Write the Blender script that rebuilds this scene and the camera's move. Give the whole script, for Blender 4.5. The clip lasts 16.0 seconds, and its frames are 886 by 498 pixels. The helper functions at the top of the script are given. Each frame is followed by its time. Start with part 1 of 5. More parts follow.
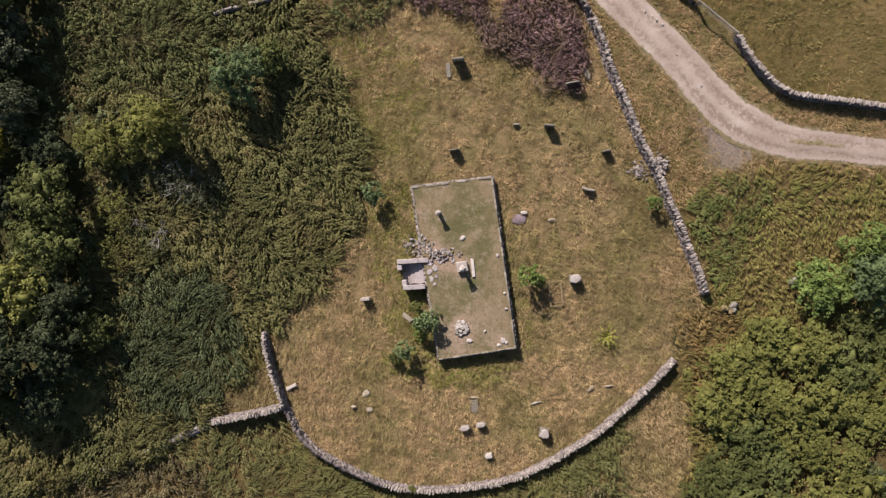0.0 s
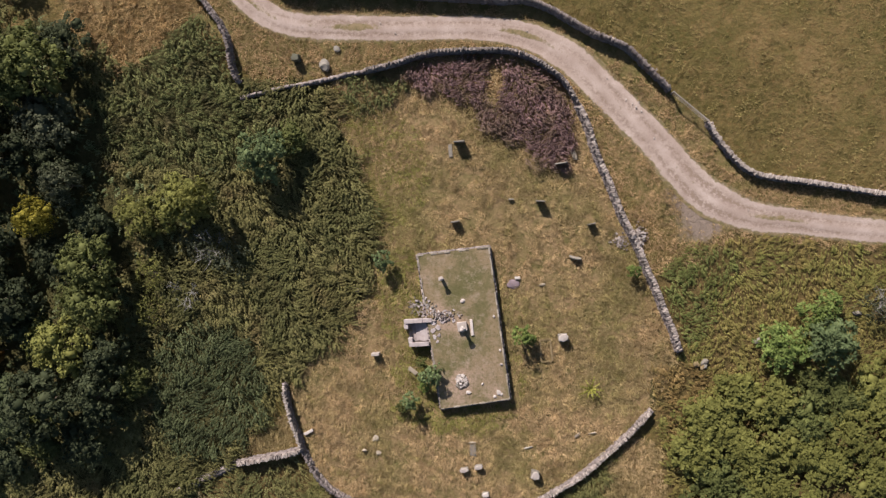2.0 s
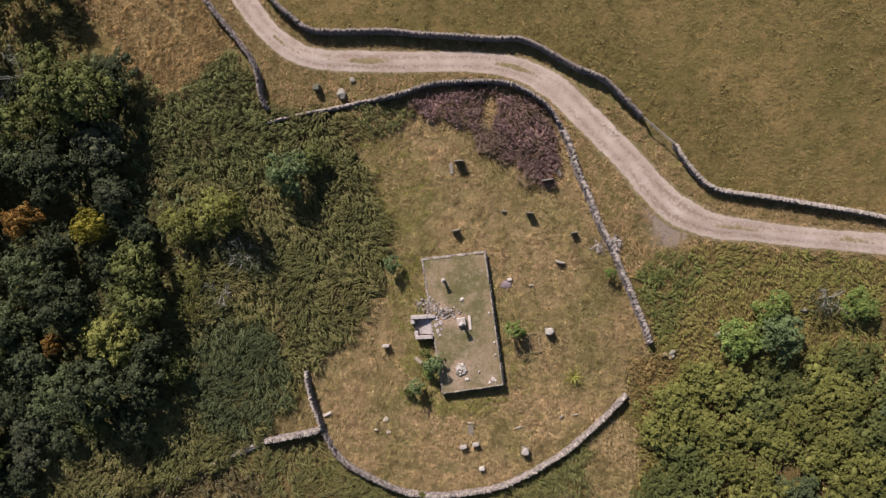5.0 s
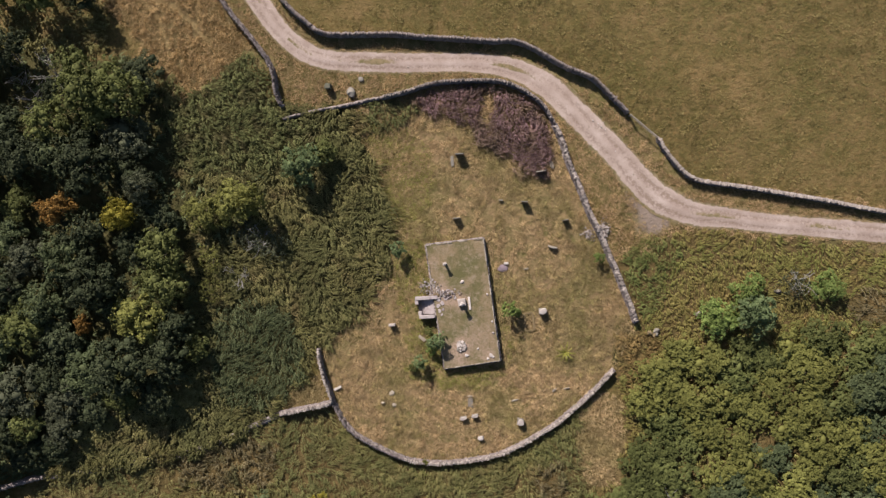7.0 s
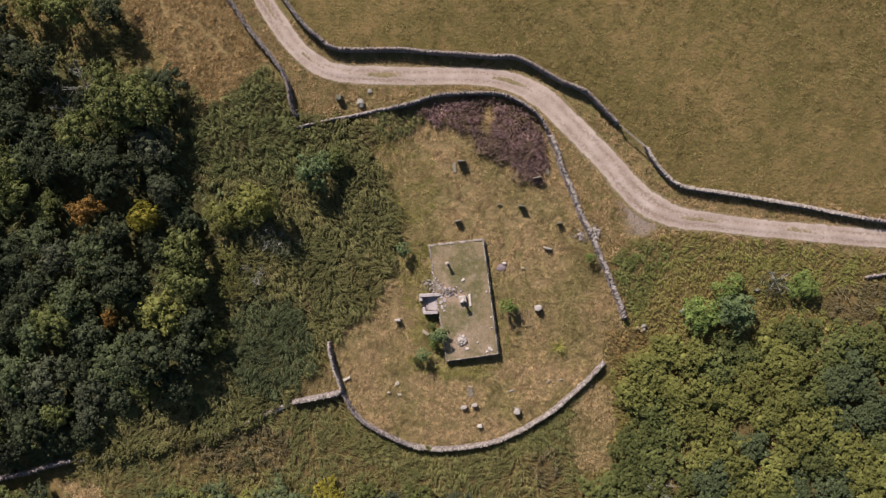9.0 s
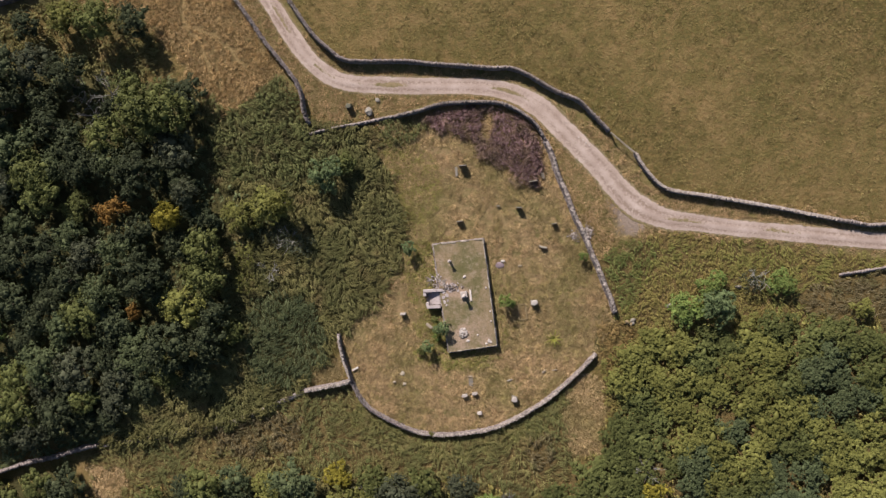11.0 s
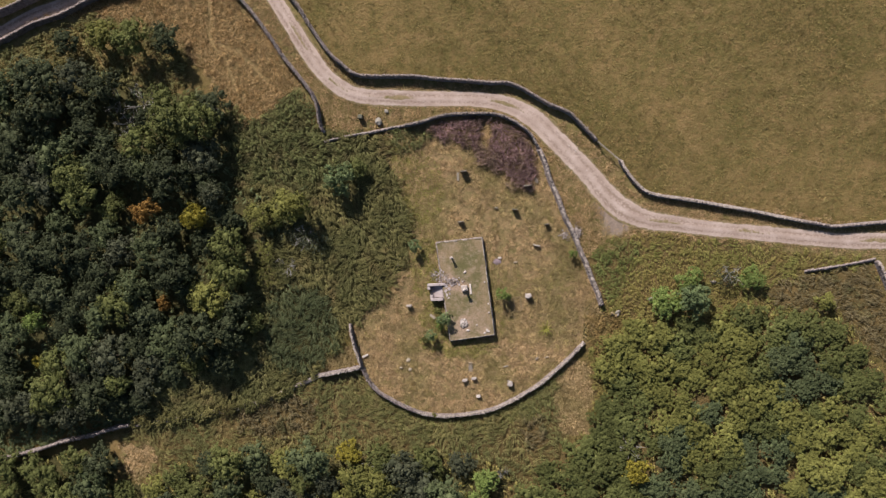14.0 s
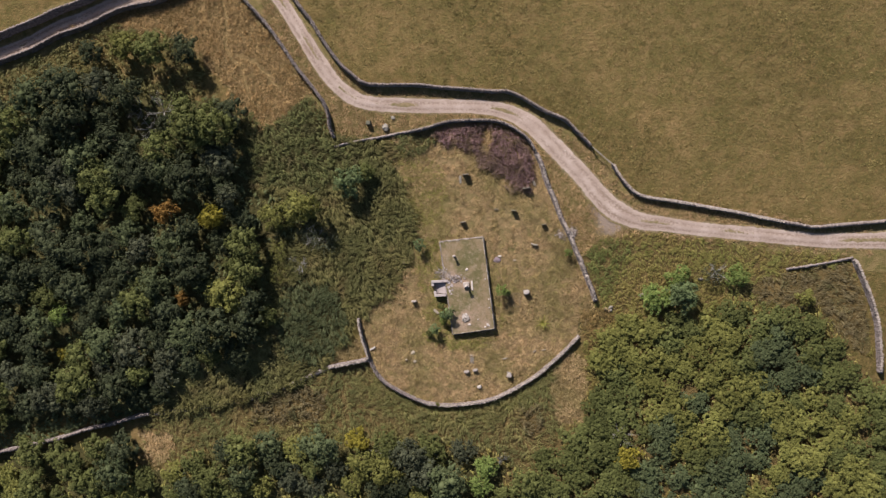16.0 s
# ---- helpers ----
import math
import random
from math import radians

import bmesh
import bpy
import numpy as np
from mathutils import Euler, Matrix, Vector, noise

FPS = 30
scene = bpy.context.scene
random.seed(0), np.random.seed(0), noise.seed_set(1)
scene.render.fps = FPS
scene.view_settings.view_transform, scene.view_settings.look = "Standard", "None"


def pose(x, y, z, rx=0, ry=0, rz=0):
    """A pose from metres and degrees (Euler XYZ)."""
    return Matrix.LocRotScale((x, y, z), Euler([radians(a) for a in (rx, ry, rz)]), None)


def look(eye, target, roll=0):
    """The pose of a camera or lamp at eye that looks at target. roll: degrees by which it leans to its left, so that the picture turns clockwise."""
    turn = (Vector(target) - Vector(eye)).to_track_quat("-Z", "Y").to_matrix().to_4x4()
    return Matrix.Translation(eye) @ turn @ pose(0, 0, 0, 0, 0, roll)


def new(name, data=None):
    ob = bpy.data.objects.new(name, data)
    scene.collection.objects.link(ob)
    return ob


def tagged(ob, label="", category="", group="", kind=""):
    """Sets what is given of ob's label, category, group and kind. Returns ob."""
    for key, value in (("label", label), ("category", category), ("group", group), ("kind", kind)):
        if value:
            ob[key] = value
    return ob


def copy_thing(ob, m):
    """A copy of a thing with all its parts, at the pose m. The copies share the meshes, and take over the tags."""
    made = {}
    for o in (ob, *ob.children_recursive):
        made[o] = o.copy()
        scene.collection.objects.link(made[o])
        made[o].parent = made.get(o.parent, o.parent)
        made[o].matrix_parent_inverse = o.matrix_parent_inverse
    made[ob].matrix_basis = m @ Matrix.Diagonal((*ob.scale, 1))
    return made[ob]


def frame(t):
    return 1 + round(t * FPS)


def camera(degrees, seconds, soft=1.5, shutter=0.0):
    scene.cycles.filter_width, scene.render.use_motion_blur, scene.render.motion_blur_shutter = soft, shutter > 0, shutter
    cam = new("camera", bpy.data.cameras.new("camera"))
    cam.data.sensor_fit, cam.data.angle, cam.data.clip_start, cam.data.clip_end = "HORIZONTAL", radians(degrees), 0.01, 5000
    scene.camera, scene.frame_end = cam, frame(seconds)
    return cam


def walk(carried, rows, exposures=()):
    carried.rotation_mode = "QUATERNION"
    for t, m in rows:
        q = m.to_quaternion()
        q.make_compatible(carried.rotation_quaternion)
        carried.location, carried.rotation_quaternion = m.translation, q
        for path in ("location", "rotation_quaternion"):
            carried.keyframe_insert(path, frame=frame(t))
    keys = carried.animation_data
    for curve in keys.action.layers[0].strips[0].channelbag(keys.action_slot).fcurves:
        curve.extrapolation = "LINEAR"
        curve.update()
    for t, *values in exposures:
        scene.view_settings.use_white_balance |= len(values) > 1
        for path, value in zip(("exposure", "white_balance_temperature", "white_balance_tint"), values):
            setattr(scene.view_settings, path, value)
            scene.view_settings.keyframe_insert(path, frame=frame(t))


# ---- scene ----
cam = camera(62.00, 16.0, soft=1.35)
# seconds, eye x y z in metres, turn about x y z in degrees (0 looks straight down)
PATH = [
    (0, 0.00, 0.00, 52.96, -2.60, 3.70, -0.08),
    (0.5, 0.05, 1.55, 54.47, -2.60, 3.70, -0.07),
    (1, 0.12, 3.07, 55.95, -2.58, 3.69, -0.03),
    (1.5, 0.17, 4.28, 57.44, -2.59, 3.70, -0.01),
    (2, 0.22, 5.18, 58.90, -2.62, 3.71, 0.05),
    (2.5, 0.29, 5.83, 60.29, -2.64, 3.73, 0.07),
    (3, 0.36, 6.20, 61.64, -2.64, 3.73, 0.07),
    (4.25, 0.54, 6.38, 65.31, -2.66, 3.74, 0.07),
    (5.5, 0.71, 5.76, 68.97, -2.68, 3.74, 0.07),
    (6, 0.77, 5.40, 70.35, -2.74, 3.75, 0.04),
    (6.5, 0.85, 5.11, 71.86, -2.79, 3.77, -0.00),
    (7, 0.92, 5.14, 73.22, -2.76, 3.79, 0.04),
    (7.5, 1.00, 5.26, 74.58, -2.74, 3.83, 0.08),
    (8, 1.08, 5.35, 75.94, -2.73, 3.87, 0.15),
    (8.5, 1.13, 5.42, 77.31, -2.72, 3.91, 0.24),
    (9, 1.17, 5.42, 78.61, -2.72, 3.92, 0.30),
    (10.25, 1.24, 5.48, 82.10, -2.71, 3.93, 0.37),
    (11.5, 1.30, 5.53, 85.59, -2.70, 3.94, 0.44),
    (12, 1.34, 5.56, 87.04, -2.70, 3.95, 0.48),
    (12.5, 1.40, 5.60, 88.40, -2.70, 3.95, 0.52),
    (13, 1.44, 5.62, 89.81, -2.70, 3.95, 0.54),
    (13.5, 1.47, 5.64, 91.22, -2.71, 3.95, 0.58),
    (14, 1.48, 5.67, 92.60, -2.71, 3.91, 0.59),
    (14.5, 1.41, 5.71, 94.01, -2.70, 3.92, 0.62),
    (15, 1.37, 5.75, 95.41, -2.69, 3.91, 0.65),
    (15.5, 1.37, 5.74, 96.83, -2.69, 3.89, 0.67),
    (16, 1.39, 5.73, 98.22, -2.68, 3.88, 0.68),
]
walk(cam, [(t, pose(x, y, z, rx, ry, rz)) for t, x, y, z, rx, ry, rz in PATH])

# ---- light ----
SUN_ELEVATION, SUN_AZIMUTH = 33.0, -26.0  # azimuth clockwise from +y
world = bpy.data.worlds.new("sky")
scene.world = world
world.use_nodes = True
sky = world.node_tree.nodes.new("ShaderNodeTexSky")
sky.sky_type, sky.sun_disc = "NISHITA", False
sky.sun_elevation, sky.sun_rotation = radians(SUN_ELEVATION), radians(SUN_AZIMUTH)
backing = world.node_tree.nodes["Background"]
backing.inputs["Strength"].default_value = 0.053
world.node_tree.links.new(sky.outputs[0], backing.inputs["Color"])
lamp = bpy.data.lights.new("sun", "SUN")
lamp.energy, lamp.angle, lamp.color = 5.0, radians(0.53), (1.0, 0.94, 0.87)
sun = new("sun", lamp)
to_sun = Vector((math.sin(radians(SUN_AZIMUTH)) * math.cos(radians(SUN_ELEVATION)),
                 math.cos(radians(SUN_AZIMUTH)) * math.cos(radians(SUN_ELEVATION)),
                 math.sin(radians(SUN_ELEVATION))))
sun.matrix_world = look(to_sun * 200, (0, 0, 0))
scene.view_settings.exposure = 0.67


# ---- materials ----
class Nodes:
    """A material's node tree, with short ways to add to it."""

    def __init__(self, name):
        self.m = bpy.data.materials.new(name)
        self.m.use_nodes = True
        self.t = self.m.node_tree
        self.out = self.t.nodes["Material Output"]
        self.p = self.t.nodes["Principled BSDF"]
        self.co = self.t.nodes.new("ShaderNodeTexCoord").outputs["Object"]

    def node(self, kind, **values):
        n = self.t.nodes.new(kind)
        for k, v in values.items():
            n.inputs[k].default_value = v
        return n

    def link(self, a, b):
        self.t.links.new(a, b)

    def noise(self, scale, detail=4.0, rough=0.6, stretch=None, world=False):
        n = self.node("ShaderNodeTexNoise", Scale=scale, Detail=detail, Roughness=rough)
        src = self.co
        if world:
            src = self.t.nodes.new("ShaderNodeNewGeometry").outputs["Position"]
        if stretch:
            mp = self.node("ShaderNodeMapping", Scale=stretch)
            self.link(src, mp.inputs["Vector"])
            src = mp.outputs["Vector"]
        self.link(src, n.inputs["Vector"])
        return n.outputs["Fac"]

    def ramp(self, fac, stops):
        r = self.t.nodes.new("ShaderNodeValToRGB")
        e = r.color_ramp.elements
        while len(e) < len(stops):
            e.new(0.5)
        for el, (pos, col) in zip(e, stops):
            el.position = pos
            el.color = (*col, 1) if len(col) == 3 else col
        self.link(fac, r.inputs["Fac"])
        return r.outputs["Color"]

    def grey(self, fac, lo, hi, a=0.0, b=1.0):
        r = self.node("ShaderNodeMapRange", **{"From Min": lo, "From Max": hi, "To Min": a, "To Max": b})
        self.link(fac, r.inputs["Value"])
        return r.outputs["Result"]

    def mix(self, fac, a, b, blend="MIX"):
        n = self.t.nodes.new("ShaderNodeMix")
        n.data_type, n.blend_type = "RGBA", blend
        for sock, v in ((n.inputs["Factor"], fac), (n.inputs[6], a), (n.inputs[7], b)):
            if isinstance(v, (int, float)):
                sock.default_value = v
            elif isinstance(v, tuple):
                sock.default_value = (*v, 1)
            else:
                self.link(v, sock)
        return n.outputs[2]

    def times(self, a, b):
        n = self.t.nodes.new("ShaderNodeMath")
        n.operation = "MULTIPLY"
        for sock, v in zip(n.inputs, (a, b)):
            if isinstance(v, (int, float)):
                sock.default_value = v
            else:
                self.link(v, sock)
        return n.outputs[0]

    def island(self):
        return self.t.nodes.new("ShaderNodeNewGeometry").outputs["Random Per Island"]

    def each(self):
        return self.t.nodes.new("ShaderNodeObjectInfo").outputs["Random"]

    def attribute(self, name):
        n = self.t.nodes.new("ShaderNodeAttribute")
        n.attribute_name = name
        return n.outputs["Fac"]

    def bump(self, fac, strength, distance):
        n = self.node("ShaderNodeBump", Strength=strength, Distance=distance)
        self.link(fac, n.inputs["Height"])
        self.link(n.outputs["Normal"], self.p.inputs["Normal"])

    def done(self, colour, rough=0.9, spec=0.2):
        if isinstance(colour, tuple):
            self.p.inputs["Base Color"].default_value = (*colour, 1)
        else:
            self.link(colour, self.p.inputs["Base Color"])
        self.p.inputs["Roughness"].default_value = rough
        self.p.inputs["Specular IOR Level"].default_value = spec
        return self.m


def stone_material(name, dark, mid, light, lichen, pieces=True):
    n = Nodes(name)
    c = n.ramp(n.noise(2.2, 6, world=True), [(0.3, dark), (0.52, mid), (0.72, light)])
    var = n.island() if pieces else n.each()
    c = n.mix(0.55, c, n.ramp(var, [(0.0, dark), (0.45, mid), (1.0, light)]))
    c = n.mix(n.grey(n.noise(7.0, 5, world=True), 0.55, 0.7, 0, 0.6), c, lichen)
    n.bump(n.noise(14.0, 6, world=True), 0.6, 0.03)
    return n.done(c, 0.92, 0.15)


def leaf_material(name, dark, mid, light, spots=None, big=0.25, drift=None, tone=0.9, swing=(0.85, 1.45)):
    """Leaves: each leaf and each plant its own tone, some light through the blade."""
    n = Nodes(name)
    c = n.ramp(n.island(), [(0.0, dark), (0.5, mid), (1.0, light)])
    c = n.mix(n.grey(n.noise(big, 3, world=True), 0.35, 0.65, 0.0, 0.75), c, n.mix(0.35, c, light))
    if spots:
        c = n.mix(n.grey(n.noise(big * 1.7, 4, world=True), 0.5, 0.66, 0.0, 0.8), c, n.ramp(n.island(), [(0, spots[0]), (1, spots[1])]))
    if drift:
        c = n.mix(n.grey(n.noise(0.14, 4, 0.55, world=True), 0.44, 0.6, 0.0, 0.75), c, n.ramp(n.island(), [(0, drift[0]), (1, drift[1])]))
    shade = n.times(n.grey(n.each(), 0, 1, 0.8, 1.2), n.grey(n.noise(tone, 4, 0.6, world=True), 0.3, 0.7, *swing))
    hsv = n.node("ShaderNodeHueSaturation")
    n.link(shade, hsv.inputs["Value"])
    n.link(c, hsv.inputs["Color"])
    c = hsv.outputs["Color"]
    n.done(c, 0.75, 0.12)
    tr = n.t.nodes.new("ShaderNodeBsdfTranslucent")
    n.link(c, tr.inputs["Color"])
    mixer = n.node("ShaderNodeMixShader", Fac=0.3)
    n.link(n.p.outputs[0], mixer.inputs[1])
    n.link(tr.outputs[0], mixer.inputs[2])
    n.link(mixer.outputs[0], n.out.inputs["Surface"])
    return n.m


def ground_material():
    n = Nodes("ground_cover")
    patch, clump, fine = n.noise(0.09, 5), n.noise(1.1, 5, 0.7), n.noise(6.0, 6, 0.75)
    field = n.mix(n.grey(patch, 0.38, 0.62), (0.150, 0.119, 0.044), (0.250, 0.169, 0.075))
    field = n.mix(n.grey(n.noise(0.3, 7, 0.7), 0.42, 0.6, 0.0, 0.75), field, (0.120, 0.103, 0.033))
    field = n.mix(n.grey(n.noise(0.7, 6, 0.75), 0.48, 0.64, 0.0, 0.65), field, (0.270, 0.172, 0.083))
    field = n.mix(n.grey(n.noise(2.4, 6, 0.75), 0.5, 0.64, 0.0, 0.6), field, (0.230, 0.133, 0.055))
    field = n.mix(n.grey(n.noise(1.6, 6, 0.75, stretch=(0.6, 1.0, 1.0)), 0.5, 0.66, 0.0, 0.75), field, (0.081, 0.070, 0.021))
    field = n.mix(n.grey(n.noise(3.6, 8, 0.85), 0.5, 0.6, 0.0, 0.55), field, (0.095, 0.082, 0.028))
    field = n.mix(n.grey(n.noise(5.2, 8, 0.85), 0.54, 0.64, 0.0, 0.5), field, (0.31, 0.225, 0.11))
    rough = n.times(n.grey(n.noise(0.055, 4), 0.47, 0.6), n.grey(n.noise(2.6, 6, 0.8), 0.46, 0.6))
    field = n.mix(n.grey(rough, 0.0, 1.0, 0.0, 0.8), field, (0.067, 0.055, 0.017))
    yard = n.mix(n.grey(clump, 0.38, 0.6), (0.17, 0.143, 0.056), (0.31, 0.218, 0.112))
    yard = n.mix(n.grey(n.noise(0.22, 5), 0.42, 0.6, 0, 0.7), yard, (0.33, 0.215, 0.122))
    yard = n.mix(n.grey(n.noise(1.5, 6, 0.75), 0.5, 0.64, 0, 0.8), yard, (0.155, 0.132, 0.052))
    tawny = n.mix(n.grey(clump, 0.35, 0.65), (0.15, 0.114, 0.05), (0.27, 0.188, 0.093))
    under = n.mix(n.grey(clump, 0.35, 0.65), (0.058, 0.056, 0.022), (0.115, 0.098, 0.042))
    litter = n.mix(n.grey(clump, 0.35, 0.65), (0.1, 0.078, 0.032), (0.2, 0.135, 0.058))
    verge = n.mix(n.grey(clump, 0.36, 0.6), (0.135, 0.118, 0.042), (0.245, 0.178, 0.085))
    bare = n.mix(n.grey(fine, 0.35, 0.65), (0.24, 0.18, 0.14), (0.36, 0.275, 0.23))
    c = field
    edge = n.grey(fine, 0.2, 0.8, -0.25, 0.25)
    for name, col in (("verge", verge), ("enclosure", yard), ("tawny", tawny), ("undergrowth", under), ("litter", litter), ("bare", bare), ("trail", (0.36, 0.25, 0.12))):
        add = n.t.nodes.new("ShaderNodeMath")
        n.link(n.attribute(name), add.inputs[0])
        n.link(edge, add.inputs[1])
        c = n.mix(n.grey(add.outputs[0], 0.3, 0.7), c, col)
    c = n.mix(n.grey(fine, 0.35, 0.65, 0.0, 0.42), c, n.mix(1.0, c, (0.5, 0.47, 0.45), "MULTIPLY"))
    n.bump(n.noise(3.5, 8, 0.75), 1.0, 0.25)
    return n.done(c, 0.95, 0.1)


def road_material():
    n = Nodes("gravel_track")
    c = n.mix(n.grey(n.noise(0.5, 5), 0.35, 0.65), (0.33, 0.248, 0.215), (0.45, 0.355, 0.318))
    c = n.mix(n.grey(n.noise(4.0, 8, 0.8), 0.5, 0.66, 0, 0.7), c, (0.27, 0.195, 0.16))
    worn = n.times(n.attribute("rut"), n.grey(n.noise(3.2, 8, 0.8), 0.4, 0.58))
    c = n.mix(n.grey(worn, 0.0, 0.5, 0.0, 0.85), c, (0.21, 0.148, 0.115))
    rut = n.attribute("grassy")
    add = n.t.nodes.new("ShaderNodeMath")
    n.link(rut, add.inputs[0])
    n.link(n.grey(n.noise(2.0, 6, 0.7), 0.2, 0.8, -0.5, 0.5), add.inputs[1])
    c = n.mix(n.grey(add.outputs[0], 0.45, 0.75), c, n.mix(n.grey(n.noise(3.0), 0.4, 0.6), (0.15, 0.122, 0.062), (0.23, 0.17, 0.1)))
    c = n.mix(n.grey(n.noise(11.0, 6, 0.8), 0.56, 0.68, 0, 0.6), c, (0.17, 0.122, 0.1))
    n.bump(n.noise(9.0, 8, 0.7), 0.5, 0.05)
    return n.done(c, 0.95, 0.1)


def bark_material():
    n = Nodes("bark")
    c = n.mix(n.grey(n.noise(6.0, 6, stretch=(1, 1, 0.2)), 0.35, 0.65), (0.07, 0.055, 0.04), (0.18, 0.15, 0.12))
    n.bump(n.noise(20.0, 4, stretch=(1, 1, 0.2)), 0.6, 0.03)
    return n.done(c, 0.9, 0.1)


def wood_material():
    n = Nodes("weathered_wood")
    c = n.mix(n.grey(n.noise(8.0, 6, stretch=(0.1, 1, 1)), 0.35, 0.65), (0.17, 0.145, 0.125), (0.33, 0.28, 0.25))
    n.bump(n.noise(30.0, 4, stretch=(0.1, 1, 1)), 0.4, 0.01)
    return n.done(c, 0.85, 0.15)


WALL_STONE = stone_material("wall_stone", (0.095, 0.075, 0.072), (0.205, 0.165, 0.158), (0.35, 0.29, 0.275), (0.26, 0.225, 0.195))
COPING = stone_material("coping_stone", (0.19, 0.153, 0.138), (0.36, 0.297, 0.27), (0.55, 0.463, 0.425), (0.27, 0.235, 0.205), pieces=False)
DARK_COPING = stone_material("dark_coping_stone", (0.085, 0.069, 0.063), (0.2, 0.162, 0.15), (0.4, 0.335, 0.312), (0.3, 0.265, 0.23), pieces=False)
HEART = stone_material("wall_rubble", (0.08, 0.07, 0.065), (0.14, 0.12, 0.11), (0.2, 0.18, 0.16), (0.16, 0.15, 0.12))
PALE_STONE = stone_material("pale_stone", (0.26, 0.212, 0.195), (0.44, 0.37, 0.345), (0.62, 0.54, 0.505), (0.36, 0.34, 0.29), pieces=False)
GRAVE_STONE = stone_material("grave_stone", (0.13, 0.11, 0.095), (0.22, 0.19, 0.165), (0.33, 0.29, 0.255), (0.25, 0.24, 0.17), pieces=False)
MAUVE_SLAB = stone_material("mauve_slate", (0.14, 0.1, 0.12), (0.2, 0.15, 0.17), (0.27, 0.2, 0.22), (0.25, 0.22, 0.2), pieces=False)
SUNKEN_STONE = stone_material("sunken_stone", (0.2, 0.16, 0.12), (0.33, 0.268, 0.21), (0.46, 0.385, 0.315), (0.3, 0.27, 0.2), pieces=False)
GROUND, ROAD, BARK, WOOD = ground_material(), road_material(), bark_material(), wood_material()
LEAF_DARK = leaf_material("leaves_dark_green", (0.027, 0.033, 0.018), (0.046, 0.055, 0.027), (0.073, 0.080, 0.042))
LEAF_GREEN = leaf_material("leaves_green", (0.074, 0.081, 0.026), (0.101, 0.109, 0.036), (0.132, 0.137, 0.048))
LEAF_OLIVE = leaf_material("leaves_olive", (0.118, 0.118, 0.034), (0.155, 0.151, 0.044), (0.194, 0.185, 0.055))
LEAF_BRIGHT = leaf_material("leaves_bright_green", (0.090, 0.124, 0.034), (0.138, 0.179, 0.049), (0.197, 0.235, 0.072))
BRAMBLE_LEAF = leaf_material("bramble_leaves", (0.063, 0.070, 0.027), (0.098, 0.104, 0.040), (0.149, 0.145, 0.058), ((0.063, 0.050, 0.024), (0.109, 0.083, 0.043)), 0.3)
FERN_LEAF = leaf_material("yellowing_fern", (0.13, 0.13, 0.025), (0.2, 0.188, 0.04), (0.29, 0.26, 0.07))
LEAF_BLUE = leaf_material("leaves_blue_green", (0.048, 0.061, 0.029), (0.073, 0.086, 0.040), (0.104, 0.118, 0.056))
LEAF_SILVER = leaf_material("leaves_silver_green", (0.040, 0.046, 0.026), (0.067, 0.072, 0.042), (0.104, 0.107, 0.067))
LEAF_YELLOW = leaf_material("leaves_yellow", (0.107, 0.092, 0.014), (0.175, 0.145, 0.022), (0.251, 0.208, 0.040))
LEAF_ORANGE = leaf_material("leaves_orange_brown", (0.131, 0.068, 0.017), (0.209, 0.112, 0.030), (0.278, 0.165, 0.053))
LEAF_TEAL = leaf_material("leaves_teal_green", (0.085, 0.116, 0.053), (0.129, 0.164, 0.073), (0.190, 0.227, 0.103))
GRASS_LUSH = leaf_material("lush_grass", (0.108, 0.115, 0.031), (0.182, 0.175, 0.050), (0.285, 0.240, 0.083))
BRACKEN = leaf_material("bracken_fronds", (0.113, 0.105, 0.038), (0.156, 0.140, 0.054), (0.204, 0.177, 0.074), ((0.127, 0.095, 0.042), (0.189, 0.138, 0.066)), 0.3, ((0.095, 0.097, 0.037), (0.142, 0.139, 0.056)))
BRACKEN_RUST = leaf_material("bracken_turning", (0.119, 0.127, 0.033), (0.186, 0.185, 0.053), (0.259, 0.238, 0.078), ((0.197, 0.132, 0.048), (0.301, 0.200, 0.084)), 0.3, ((0.165, 0.135, 0.044), (0.269, 0.205, 0.075)))
BRACKEN_FRESH = leaf_material("fresh_bracken", (0.095, 0.112, 0.034), (0.146, 0.162, 0.050), (0.213, 0.218, 0.078), ((0.134, 0.129, 0.039), (0.224, 0.202, 0.067)), 0.4)
GRASS_RANK = leaf_material("rank_grass", (0.1, 0.1, 0.034), (0.155, 0.148, 0.052), (0.22, 0.198, 0.08), ((0.17, 0.125, 0.055), (0.25, 0.18, 0.085)), 0.4)
BRACKEN_BROWN = leaf_material("rusty_bracken", (0.156, 0.110, 0.043), (0.240, 0.162, 0.065), (0.336, 0.222, 0.096), ((0.144, 0.132, 0.042), (0.240, 0.204, 0.072)), 0.5)
NETTLE = leaf_material("nettles", (0.059, 0.072, 0.031), (0.099, 0.114, 0.052), (0.153, 0.167, 0.083))
GRASS_YARD = leaf_material("enclosure_grass", (0.273, 0.190, 0.095), (0.378, 0.260, 0.143), (0.473, 0.329, 0.192), ((0.178, 0.154, 0.057), (0.278, 0.219, 0.092)), 0.5, ((0.156, 0.143, 0.049), (0.267, 0.217, 0.090)), 1.3, (0.66, 1.6))
BRACKEN_DEAD = leaf_material("withered_bracken", (0.075, 0.06, 0.03), (0.125, 0.1, 0.052), (0.19, 0.15, 0.085), ((0.07, 0.07, 0.03), (0.13, 0.12, 0.05)))
